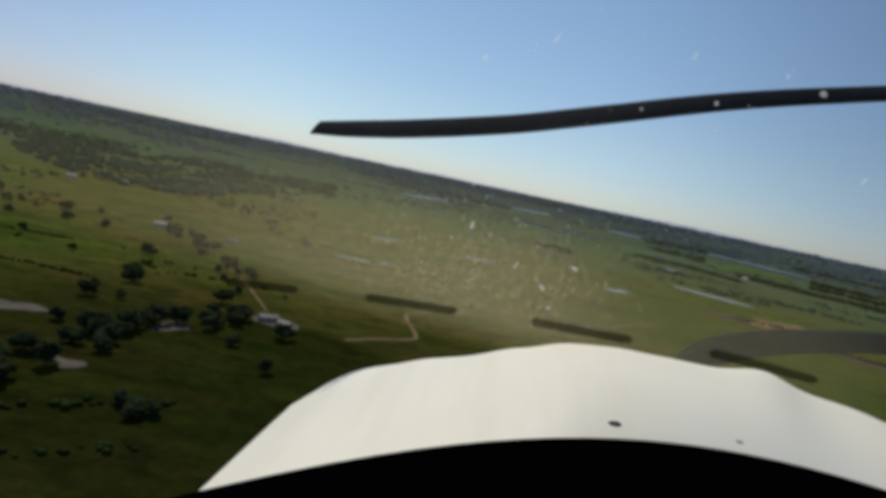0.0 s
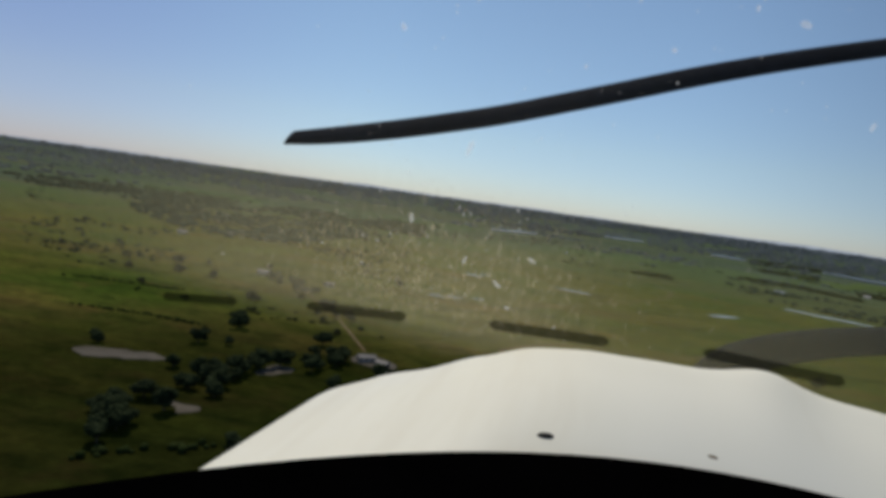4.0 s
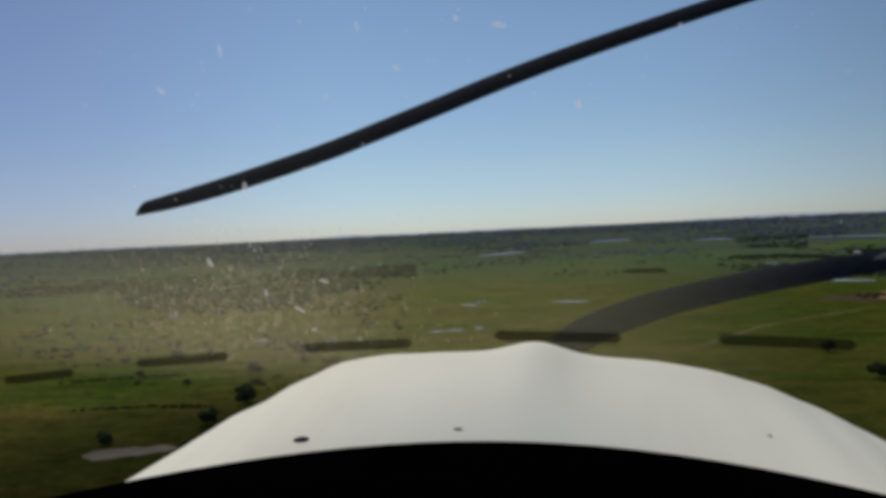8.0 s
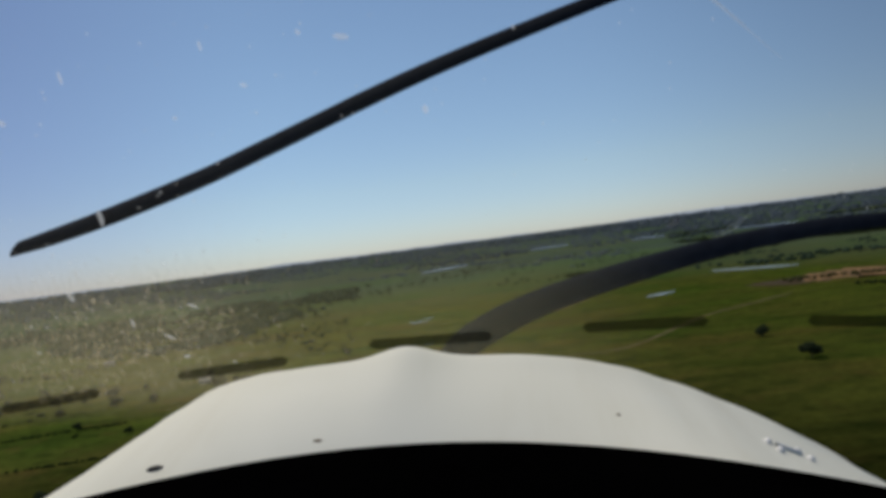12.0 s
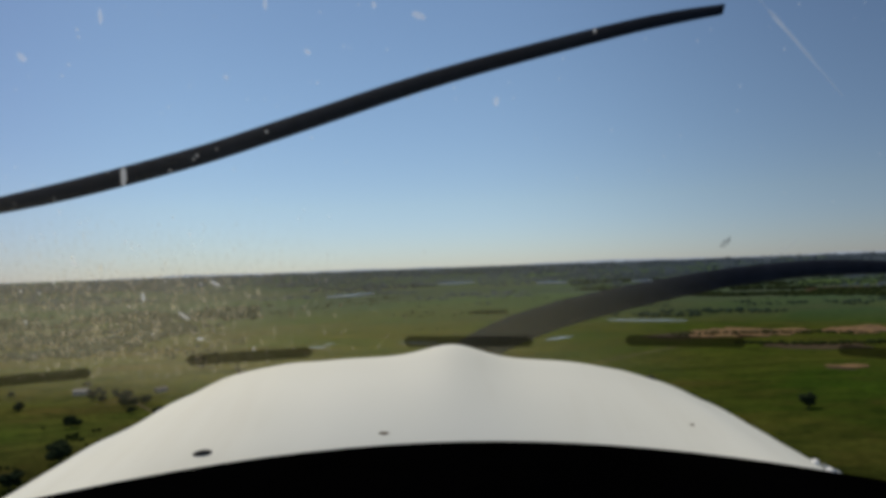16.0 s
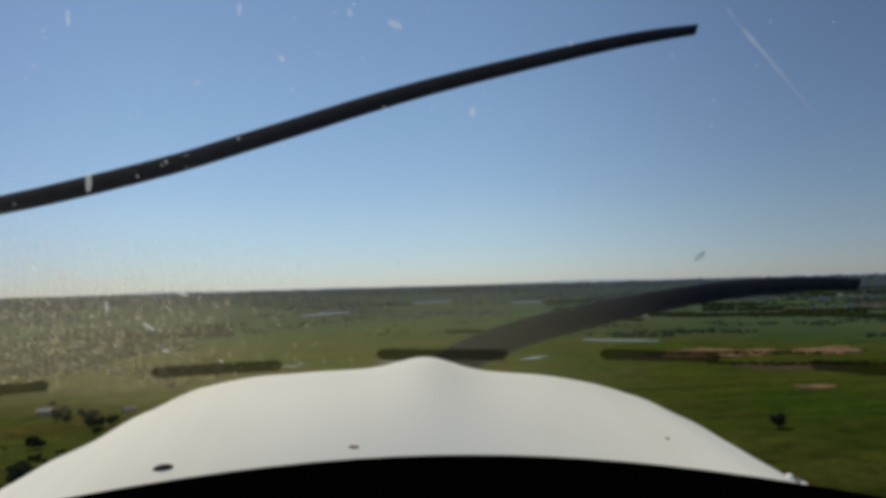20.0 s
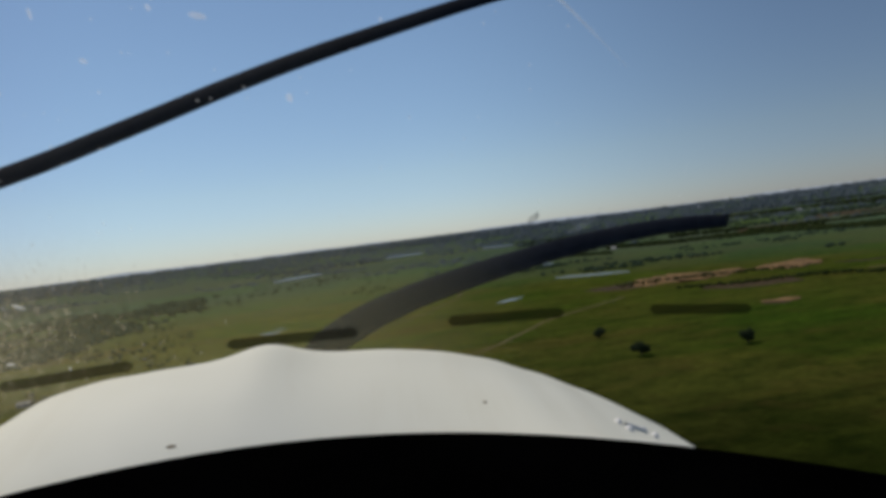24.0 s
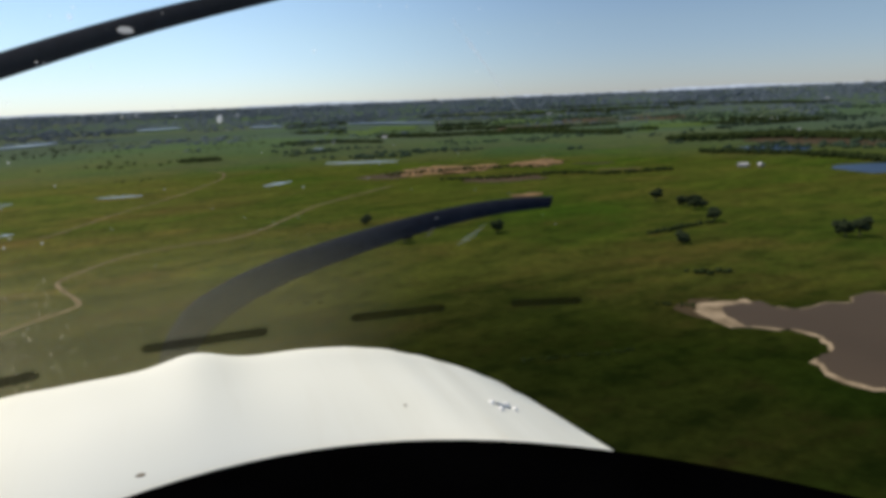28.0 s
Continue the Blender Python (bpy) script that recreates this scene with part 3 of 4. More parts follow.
def build_tree(seed, spread, tall):
    """An oak: tapered trunk with limbs, crown of many leafy clumps with gaps. Unit metres, standing at the origin."""
    rnd = random.Random(seed)
    root = new("oak_tree")
    bm = bmesh.new()
    fork = tall * 0.16
    limb(bm, (0, 0, -0.5), (0.1, 0, fork), 0.55, 0.38, 8)
    for k in range(7):
        a = k * 0.9 + rnd.uniform(-0.3, 0.3)
        reach = spread * rnd.uniform(0.40, 0.85)
        tip = (math.cos(a) * reach, math.sin(a) * reach, tall * rnd.uniform(0.45, 0.85))
        knee = (tip[0] * 0.45, tip[1] * 0.45, fork + (tip[2] - fork) * 0.6)
        limb(bm, (0.05, 0, fork * rnd.uniform(0.85, 1.0)), knee, 0.28, 0.18)
        limb(bm, knee, tip, 0.18, 0.06)
    part("trunk", bm, BARK, root)
    verts, faces = [], []
    tops = [(rnd.uniform(-0.55, 0.55) * spread, rnd.uniform(-0.55, 0.55) * spread, tall * rnd.uniform(0.38, 0.80), spread * rnd.uniform(0.36, 0.55)) for _ in range(9)]
    for x, y, z, r in tops:
        for _ in range(42):
            d = Vector((rnd.gauss(0, 1), rnd.gauss(0, 1), rnd.gauss(0, 1))).normalized() * r * rnd.uniform(0.55, 1.05)
            lump(verts, faces, (x + d.x, y + d.y, max(fork * 0.8, z + d.z * 0.75)), rnd.uniform(0.7, 1.6), rnd)
    raw("crown", verts, faces, LEAF, root)
    return root


OAKS = [build_tree(s, w, h) for s, w, h in ((11, 6.4, 10.5), (12, 7.4, 12.0), (13, 5.4, 9.0), (14, 6.8, 13.0), (15, 4.6, 10.0))]
for i, (oak, spot) in enumerate(zip(OAKS, [(31.2, 540), (22.9, 516), (19.6, 606), (44.6, 706), (-33.0, 690)])):
    oak.matrix_basis = Matrix.Translation(at(*spot))
    tagged(oak, "dark green broad oak standing alone in pasture", "tree", "oaks on the plain")


def plant(spots, group, label, low=0.8, high=1.15, seed=1):
    rnd = random.Random(seed)
    for az, d in spots:
        oak = OAKS[rnd.randrange(len(OAKS))]
        k = rnd.uniform(low, high)
        made = copy_thing(oak, Matrix.Translation(at(az, d)) @ Matrix.Rotation(rnd.uniform(0, 6.28), 4, "Z") @ Matrix.Scale(k, 4))
        tagged(made, label, "tree", group)


plant(by(EAST, [(42.2, 676), (43.2, 657), (42.3, 503), (53.9, 557), (54.8, 565), (44.6, 597)]), "oaks on the plain",
      "dark green broad oak standing alone in pasture", 0.9, 1.3, 2)
plant([(-33.2, 753), (-36.8, 696), (-30.8, 768), (-30.4, 679), (-14.6, 748), (-28.1, 483), (-27.8, 470), (-31.0, 425), (-28.5, 423), (-32.7, 371), (-30.8, 355), (-29.0, 351),
       (-27.5, 363), (-34.7, 320), (-33.1, 304), (-36.9, 301), (-38.5, 417), (-25.8, 376), (-24.1, 382), (-20.7, 441), (-21.4, 377), (-15.3, 376), (-19.4, 352), (-16.3, 316)], "oaks round the farm",
      "dark green oak among farm trees", 0.6, 1.0, 3)
plant([(-35.8, 615), (-32.4, 554), (-27.0, 572)], "oaks on the plain", "dark green oak in open pasture", 0.6, 0.95, 5)
rnd = random.Random(8)
plant([(-18.8 + FARM + 7.1 * f + rnd.gauss(0, 0.7), 741 - 233 * f + rnd.gauss(0, 14)) for f in [k / 25 for k in range(26)]], "trees along the farm lane",
      "grey-green tree in a row along the farm lane", 0.45, 0.8, 6)
plant([(rnd.gauss(-22.6 + FARM, 1.1), rnd.gauss(338, 14)) for _ in range(8)], "oaks round the farm", "dark green oak in a dense grove", 0.6, 0.9, 7)
plant([(rnd.gauss(-29.2 + FARM, 0.9), rnd.gauss(290, 9)) for _ in range(7)], "oaks round the farm", "dark green oak in a dense grove", 0.6, 0.9, 8)
plant([(rnd.gauss(-12.4 + FARM, 1.3), rnd.gauss(392, 16)) for _ in range(9)], "oaks round the farm", "grey-green tree beside the farmyard", 0.5, 0.8, 9)
plant([(rnd.gauss(-19.0 + FARM, 1.0), rnd.gauss(258, 7)) for _ in range(7)], "oaks round the farm", "dark green oak along a ditch", 0.5, 0.8, 10)


# ---- hedges and woods ----
# long sight lines over far water, kept clear of trees
GLADES = ((-7.6, -3.2, 1850, 2460), (2.0, 5.6, 2350, 2980), (10.4, 13.6, 2250, 2780), (18.4, 26.2, 2100, 2720))


def in_glade(az, d):
    return any(a <= az <= b and near < d < far for a, b, near, far in GLADES)


def hedge(pairs, width, height, label, seed, dense=0.30, mat=None):
    """A belt of scrub: many uneven clumps along a line."""
    rnd = random.Random(seed)
    pts = polar(pairs)
    verts, faces = [], []
    for p, q in zip(pts, pts[1:]):
        n = int((q - p).length * dense * max(1.0, width / 6))
        for _ in range(n):
            c = p.lerp(q, rnd.random()) + Vector((rnd.gauss(0, width / 3), rnd.gauss(0, width / 3), 0))
            if in_glade(math.degrees(math.atan2(c.x, c.y)), c.length):
                continue
            r = height * rnd.uniform(0.3, 0.62)
            lump(verts, faces, (c.x, c.y, rise(c.length) + r * 0.45), r * 1.25, rnd)
    ob = raw("hedge", verts, faces, mat or SCRUB, smooth=True)
    tagged(ob, label, "hedge", kind="stuff")


hedge(by(PIT, [(22.5, 930), (27.2, 925), (31.1, 966), (34.4, 970)]), 14, 5, "dark scrubby bank beside the sand diggings", 31)
hedge(by(PIT, [(17.0, 1015), (20.0, 1040), (26.0, 1065), (30.5, 1080)]), 30, 4.5, "dark scrub scattered over the sand diggings", 32, 0.13)
hedge(by(PIT, [(34.9, 947), (38.1, 963), (41.2, 1001)]), 9, 6, "dark straight hedge in the pasture", 33)
hedge(by(EAST, [(39.6, 535), (41.4, 558), (43.2, 580), (44.2, 588)]), 5, 3.6, "low dark hedge along a ditch", 34, 0.9)
hedge(by(EAST, [(42.6, 424), (44.4, 421), (46.1, 430)]), 5, 3.4, "low dark scrub along a ditch", 35, 0.9)
hedge([(45.2, 352), (46.6, 350), (48.2, 352)], 5, 1.6, "low scrub at the lake's tip", 48, 1.2)
hedge([(33.2, 265), (35.6, 268), (38.1, 272), (40.4, 276), (43.2, 283)], 3, 1.1, "low dark rushes along a ditch", 49, 1.2)
hedge(by(TRACK, [(7.7, 370), (11.2, 367)]), 3, 1.4, "short low scrub line in grass", 36, 0.5)
hedge(by(PIT, [(0.8, 1535), (3.2, 1540)]), 40, 9, "dark clump of far bushes", 37)
hedge(by(PIT, [(17.1, 1975), (22.5, 1895)]), 30, 12, "dark far belt of trees", 38)
hedge(by(PIT, [(27.6, 1956), (36.7, 1775)]), 34, 12, "dark far belt of trees", 39)
hedge(by(EAST, [(42.0, 1586), (49.3, 1648), (58.4, 1525)]), 60, 14, "dark belt of trees along the reservoirs", 40)
hedge(by(EAST, [(44.0, 1280), (51.0, 1240), (57.0, 1130)]), 30, 9, "dark scrub along the reservoir bank", 41)
hedge(by(FARM, [(-32.1, 258), (-26.0, 262), (-20.3, 265), (-15, 272)]), 6, 3.2, "dark scrub along a ditch", 42, 0.5)
hedge(by(FARM, [(-31.7, 223), (-24.0, 226), (-18.3, 228)]), 5, 2.5, "dark scrub along a ditch", 43, 0.5)
hedge(by(FARM, [(-33, 520), (-28, 500), (-23, 470)]), 4, 2.2, "thin dark line of scrub in pasture", 44, 0.7)
hedge(by(FARM, [(-34, 640), (-29, 620), (-25, 600)]), 4, 2.2, "thin dark line of scrub in pasture", 45, 0.6)

rnd = random.Random(19)
for k in range(22):
    az, d, run = rnd.uniform(9, 50), rnd.uniform(1750, 3300), rnd.uniform(4, 12)
    hedge([(az, d), (az + run * 0.5, d * rnd.uniform(0.98, 1.02)), (az + run, d * rnd.uniform(0.95, 1.05))], 26, 11, "dark far belt of trees between fields", 60 + k, 0.12)
for k in range(9):
    az, d, run = rnd.uniform(2, 46), rnd.uniform(1650, 2900), rnd.uniform(3, 6)
    patch("field", [(az, d), (az + run, d * 0.99), (az + run * 1.05, d * 1.07), (az + 0.2, d * 1.08)], (FIELD, PLOUGH, FIELD)[k % 3],
          ("bright green far field", "brown bare far field", "green far field between tree belts")[k % 3], "field", 4, 90 + k, 0.7)


def build_woods():
    """The far woods: thousands of rounded crowns, thinning towards the open plain."""
    rnd = random.Random(77)
    verts, faces = [], []
    count = 0
    while count < 15000:
        az = rnd.uniform(-62, 78)
        d = math.sqrt(rnd.uniform(1700 ** 2, 4640 ** 2))
        x, y = d * math.sin(radians(az)), d * math.cos(radians(az))
        n = noise.noise(Vector((x * 0.0022, y * 0.0036, 3.1))) + 0.5 * noise.noise(Vector((x * 0.008, y * 0.011, 7.7)))
        edge = 2500 + 500 * noise.noise(Vector((az * 0.08, 0.5, 0)))
        if in_glade(az, d):
            continue
        keep = n + (d - edge) / 1500.0
        if keep < 0.05 + rnd.random() * 0.35:
            continue
        r = rnd.uniform(5, 11) * (1 + max(0, d - 3000) / 3500)
        lump(verts, faces, (x, y, rise(d) + r * 0.08), r * 1.4, rnd, 0.36)
        count += 1
    ob = raw("woods", verts, faces, HAZED_LEAF, smooth=True)
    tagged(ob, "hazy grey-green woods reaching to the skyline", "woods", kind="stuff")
    verts, faces = [], []
    for _ in range(5200):
        az = rnd.uniform(-48, -13)
        d = rnd.uniform(900, 2100)
        x, y = d * math.sin(radians(az)), d * math.cos(radians(az))
        near = 930 + max(0, -29 - az) * 62 + max(0, az + 27) * 55 + 90 * noise.noise(Vector((az * 0.3, 0, 0)))
        if d < near or noise.noise(Vector((x * 0.006, y * 0.006, 1.2))) < -0.12 + rnd.uniform(-0.15, 0.15):
            continue
        r = rnd.uniform(3.0, 7.0)
        lump(verts, faces, (x, y, rise(d) + r * 0.35), r * 1.2, rnd, 0.7)
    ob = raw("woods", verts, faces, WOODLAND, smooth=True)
    tagged(ob, "dark green open woodland behind the farm", "woods", kind="stuff")
    verts, faces = [], []
    for _ in range(9000):
        az, d = rnd.uniform(12, 66), rnd.uniform(1350, 2700)
        x, y = d * math.sin(radians(az)), d * math.cos(radians(az))
        drift = noise.noise(Vector((x * 0.003, y * 0.009, 6.2))) + 0.7 * noise.noise(Vector((x * 0.011, y * 0.02, 2.2)))
        if in_glade(az, d) or drift < 0.34 - (d - 1350) / 5200 - max(0, az - 40) / 130 + rnd.uniform(-0.08, 0.2):
            continue
        r = rnd.uniform(2.8, 5.5)
        lump(verts, faces, (x, y, rise(d) + r * 0.4), r * 1.25, rnd, 0.75)
    ob = raw("woods", verts, faces, WOODLAND, smooth=True)
    tagged(ob, "loose dark green copses between far fields", "woods", kind="stuff")


build_woods()


def build_bushes():
    """Low bushes and young trees dotted in loose drifts over the whole plain."""
    rnd = random.Random(55)
    verts, faces = [], []
    count = 0
    while count < 1300:
        az = rnd.uniform(-44, 52)
        d = rnd.uniform(420, 2300)
        x, y = d * math.sin(radians(az)), d * math.cos(radians(az))
        drift = noise.noise(Vector((x * 0.004, y * 0.007, 4.4))) + 0.6 * noise.noise(Vector((x * 0.014, y * 0.022, 8.8)))
        if drift < 0.16 + rnd.uniform(-0.2, 0.3) + max(0.0, 900 - d) / 900 + max(0.0, az - 8) / 70 + (0.75 if az > -14 and d < 1500 else 0.0):
            continue
        r = rnd.uniform(0.8, 2.2) * (1.0 + d / 2600)
        for _ in range(2):
            lump(verts, faces, (x + rnd.gauss(0, r * 0.7), y + rnd.gauss(0, r * 0.7), rise(d) + r * 0.4), r * rnd.uniform(0.7, 1.2), rnd)
        count += 1
    ob = raw("bushes", verts, faces, SCRUB, smooth=True)
    tagged(ob, "dark bushes and young trees dotted over the plain", "bushes", kind="stuff")


build_bushes()


def build_hills():
    verts, faces = [], []
    steps = 160
    for i in range(steps + 1):
        az = -80 + 175 * i / steps
        # the constant lift adds a pale haze-like band along the whole skyline
        lift = max(0, noise.noise(Vector((az * 0.09, 2.0, 0))) * 26 + noise.noise(Vector((az * 0.4, 5.0, 0))) * 8 + 4) + 6
        for d, z in ((4700, HIGH - 8), (4760, HIGH + lift * 0.7), (4800, HIGH + lift), (4850, HIGH - 10)):
            verts.append((d * math.sin(radians(az)), d * math.cos(radians(az)), z))
    for i in range(steps):
        for k in range(3):
            a = i * 4 + k
            faces.append((a, a + 4, a + 5, a + 1))
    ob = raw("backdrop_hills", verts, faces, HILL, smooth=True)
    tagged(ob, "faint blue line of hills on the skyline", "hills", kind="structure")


build_hills()


# ---- farm buildings ----
def building(az, d, length, width, wall_high, roof_high, turn, roof_mat, label, windows=3):
    root = new("barn" if length > 14 else "farmhouse")
    root.matrix_basis = Matrix.Translation(at(az, d)) @ Matrix.Rotation(radians(turn), 4, "Z")
    bm = bmesh.new()
    box(bm, -length / 2, length / 2, -width / 2, width / 2, -0.5, wall_high)
    for s in (-1, 1):
        x = s * length / 2
        vs = [bm.verts.new((x, -width / 2, wall_high)), bm.verts.new((x, width / 2, wall_high)), bm.verts.new((x, 0, roof_high))]
        bm.faces.new(vs)
    part("wall", bm, WALL, root)
    bm = bmesh.new()
    over, thick = 0.6, 0.25
    prof = [(-width / 2 - over, wall_high - 0.2), (0, roof_high + 0.05), (width / 2 + over, wall_high - 0.2)]
    ends = []
    for x in (-length / 2 - over, length / 2 + over):
        ends.append([bm.verts.new((x, y, z + thick)) for y, z in prof] + [bm.verts.new((x, y, z)) for y, z in reversed(prof)])
    for k in range(6):
        bm.faces.new((ends[0][k], ends[0][(k + 1) % 6], ends[1][(k + 1) % 6], ends[1][k]))
    bm.faces.new(ends[0])
    bm.faces.new(list(reversed(ends[1])))
    bmesh.ops.recalc_face_normals(bm, faces=bm.faces)
    part("roof", bm, roof_mat, root)
    for s in (-1, 1):
        for k in range(windows):
            x = (k + 0.5) / windows * length - length / 2
            bm = bmesh.new()
            box(bm, x - 0.8, x + 0.8, s * width / 2 - 0.03, s * width / 2 + 0.05, wall_high * 0.35, wall_high * 0.8)
            part("window", bm, PANE_DARK, root)
        bm = bmesh.new()
        box(bm, s * length / 2 - 0.04, s * length / 2 + 0.06, -1.6, 1.6, 0, wall_high * 0.85)
        part("door", bm, PANE_DARK, root)
    return tagged(root, label, "building")


building(46.5 + EAST, 1038, 13, 7, 3.0, 4.8, -20, ROOF, "long white farm shed with pale sheet roof")
building(47.8 + EAST, 1040, 8, 6, 3.0, 5.0, 60, ROOF, "small white farmhouse with pale roof")
for az, d, ln, tn in ((47.5, 2220, 22, 10), (48.5, 2160, 20, -40), (50.2, 1765, 24, 20), (31.2, 2782, 26, 0), (21.6, 1940, 18, 15), (17.1, 1920, 20, -30), (51.9, 3212, 50, 10)):
    building(az + EAST, d, ln * 0.7, 7, 3.5, 5.5, tn, ROOF, "white far farm building in the fields", 2)
building(-9.4 + FARM, 413, 11, 5, 3.0, 4.4, 35, ROOF3, "pale farm shed in a gravel yard")
building(-7.9 + FARM, 404, 8, 4.5, 2.8, 4.0, -20, ROOF3, "small pale farm shed beside a yard")
building(-18.9 + FARM, 735, 14, 8, 3.5, 5.5, 10, ROOF3, "white farmhouse among lane trees")
building(-25.7 + FARM, 1079, 13, 8, 4.0, 6.5, 25, ROOF3, "white farm building at the woodland edge")
building(-22.0 + FARM, 1120, 9, 6, 4.0, 6.5, -15, ROOF3, "small white house at the woodland edge")
building(-13.4 + FARM, 700, 10, 6, 3.0, 4.6, 50, ROOF2, "small dark-roofed shed in pasture", 1)


# ---- the aircraft ----
STAND = (0.0, -8.31, 2.76)       # how the aircraft stands: heading, nose up, right wing down
aircraft = new("light_aircraft")
aircraft.matrix_basis = Matrix.Translation((0, 0, HIGH)) @ turned(*STAND)
tagged(aircraft, "white nose of a small propeller aircraft in flight", "aircraft")
MID = 0.0                        # the nose's middle line
CREST_Y, CREST_Z, SAG, SPREAD, POWER, LEAN = 1.017, -0.0132, 0.430, 0.189, 2.38, -0.039
NOSE_Y = 1.50
# how the beaten skin stands off its even curve, across the nose
SKIN = ((-0.95, -0.005), (-0.80, 0.011), (-0.66, -0.004), (-0.54, -0.013), (-0.44, -0.002), (-0.35, 0.0095), (-0.27, 0.009), (-0.19, 0.005), (-0.11, 0.004), (0.0, 0.004),
        (0.11, 0.0025), (0.19, 0.004), (0.27, 0.003), (0.35, -0.001), (0.44, -0.010), (0.54, -0.018), (0.66, -0.021), (0.80, -0.015), (0.95, 0.010))


def skin(u):
    for (u0, d0), (u1, d1) in zip(SKIN, SKIN[1:]):
        if u <= u1:
            t = min(1.0, max(0.0, (u - u0) / (u1 - u0)))
            return d0 + (d1 - d0) * t * t * (3 - 2 * t)
    return SKIN[-1][1]


def lip(x):
    """The far edge of the glareshield: where it lies and how high."""
    return 0.813 - 0.629 * (x - 0.045) ** 2, -0.114 - 0.178 * (x - 0.045) ** 2


def crest_y(u):
    return CREST_Y + 0.527 * u * u


def cowl_top(x, y):
    u = x - MID
    v = y - crest_y(u)
    even = CREST_Z - (SAG + SPREAD * v) * (1 + LEAN * (1 if u > 0 else -1)) * abs(u) ** POWER + skin(u)
    hump = 0.0180 * math.exp(-(u / 0.056) ** 2 - (v / 0.12) ** 2)
    round_off = math.sqrt(v * v + 0.0009) - 0.03
    if v > 0:
        return even - 0.359 * round_off + hump
    y0, z0 = lip(x)
    y0, z0 = y0 - 0.03, z0 - 0.035
    t = max(0.0, (y - y0) / (crest_y(u) - y0))
    a, b = z0 + (even - z0) * (1.6 * t - 0.6 * t * t), even - 0.265 * round_off
    return 0.5 * (a + b - math.sqrt((a - b) ** 2 + 0.0002)) + 0.007 * math.exp(-(v / 0.05) ** 2) + hump


def build_cowl():
    """Top skin from the windscreen over its crest and down to the nose, with skirts at its sides."""
    bm = bmesh.new()
    rows = []
    half, count = 0.95, 120
    xs = [MID + half * math.sin(math.pi / 2 * (2 * k / count - 1)) * (0.55 + 0.45 * abs(2 * k / count - 1)) for k in range(count + 1)]
    for j in range(19):
        t = j / 18
        rows.append([(x, lip(x)[0] - 0.03 + (crest_y(x - MID) - lip(x)[0] + 0.03) * (1 - (1 - t) ** 1.6)) for x in xs])
    for j in range(1, 15):
        t = (j / 14) ** 1.5
        rows.append([(x, crest_y(x - MID) + (0.36 - 0.10 * (x - MID) ** 2) * t) for x in xs])
    grid = [[bm.verts.new((x, y, cowl_top(x, y))) for x, y in row] for row in rows]
    for k, (drop, pull) in enumerate(((0.06, 0.97), (0.20, 0.90), (0.48, 0.84))):
        grid.append([bm.verts.new((MID + (v.co.x - MID) * pull, v.co.y + 0.03 - 0.05 * k * abs(v.co.x - MID), v.co.z - drop)) for v in grid[32]])
    for row in grid:
        for v, s in ((row[0], -1), (row[-1], 1)):
            v.co = Vector((v.co.x + s * 0.01, v.co.y, v.co.z - 0.30))
    for a, b in zip(grid, grid[1:]):
        for k in range(count):
            bm.faces.new((a[k], a[k + 1], b[k + 1], b[k]))
    bmesh.ops.recalc_face_normals(bm, faces=bm.faces)
    if sum(f.normal.z for f in bm.faces) < 0:
        bmesh.ops.reverse_faces(bm, faces=bm.faces)
    return part("cowling", bm, ENAMEL, aircraft, "warm white enamelled engine cowling", smooth=True)


COWL = build_cowl()


def fitting(name, x, y, size, mat, label="", turn=0.0):
    """A domed piece seated on the cowling."""
    bm = bmesh.new()
    slope = math.atan2(cowl_top(x, y + 0.01) - cowl_top(x, y - 0.01), 0.02)
    bank = math.atan2(cowl_top(x + 0.01, y) - cowl_top(x - 0.01, y), 0.02)
    bmesh.ops.create_uvsphere(bm, u_segments=14, v_segments=10, radius=1.0)
    m = (Matrix.Translation((x, y, cowl_top(x, y))) @ Matrix.Rotation(slope, 4, "X") @ Matrix.Rotation(-bank, 4, "Y")
         @ Matrix.Rotation(turn, 4, "Z") @ Matrix.Diagonal((*size, 1)))
    bmesh.ops.transform(bm, matrix=m, verts=bm.verts)
    return part(name, bm, mat, COWL, label, smooth=True)


RIVETS = ((0.529, 0.958), (0.538, 0.938), (0.577, 0.984), (0.592, 0.976))
for x, y in RIVETS:
    fitting("rivet", x, y, (0.0062, 0.0068, 0.0070), POLISHED, "bright rivet head")
bm = bmesh.new()
a, b = (Vector((x, y, cowl_top(x, y) + 0.003)) for x, y in ((0.540, 0.958), (0.578, 0.972)))
limb(bm, a, b, 0.0034, 0.0034, 8)
part("latch_bar", bm, POLISHED, COWL, "short bright latch bar")
fitting("vent_scoop", -0.303, 0.784, (0.0110, 0.0050, 0.0040), TRIM, "small black vent scoop", 0.25)
fitting("paint_chip", -0.095, 0.826, (0.0065, 0.0028, 0.0005), DIRT, "brown paint chip")
fitting("paint_chip", 0.310, 0.862, (0.003, 0.003, 0.0006), DIRT)

# glareshield: matt black shelf with a rolled far lip
bm = bmesh.new()
rows = []
for back, dz in ((0.003, -0.050), (-0.003, -0.030), (-0.001, -0.010), (0.004, -0.002), (0.012, 0.0), (0.10, -0.013), (0.25, -0.036), (0.45, -0.066), (0.70, -0.104), (1.05, -0.160), (1.10, -0.36)):
    row = []
    for k in range(61):
        x = -1.35 + 2.7 * k / 60
        y, z = lip(x)
        row.append(bm.verts.new((x, y - back, z + dz)))
    rows.append(row)
for a, b in zip(rows, rows[1:]):
    for k in range(60):
        bm.faces.new((a[k], a[k + 1], b[k + 1], b[k]))
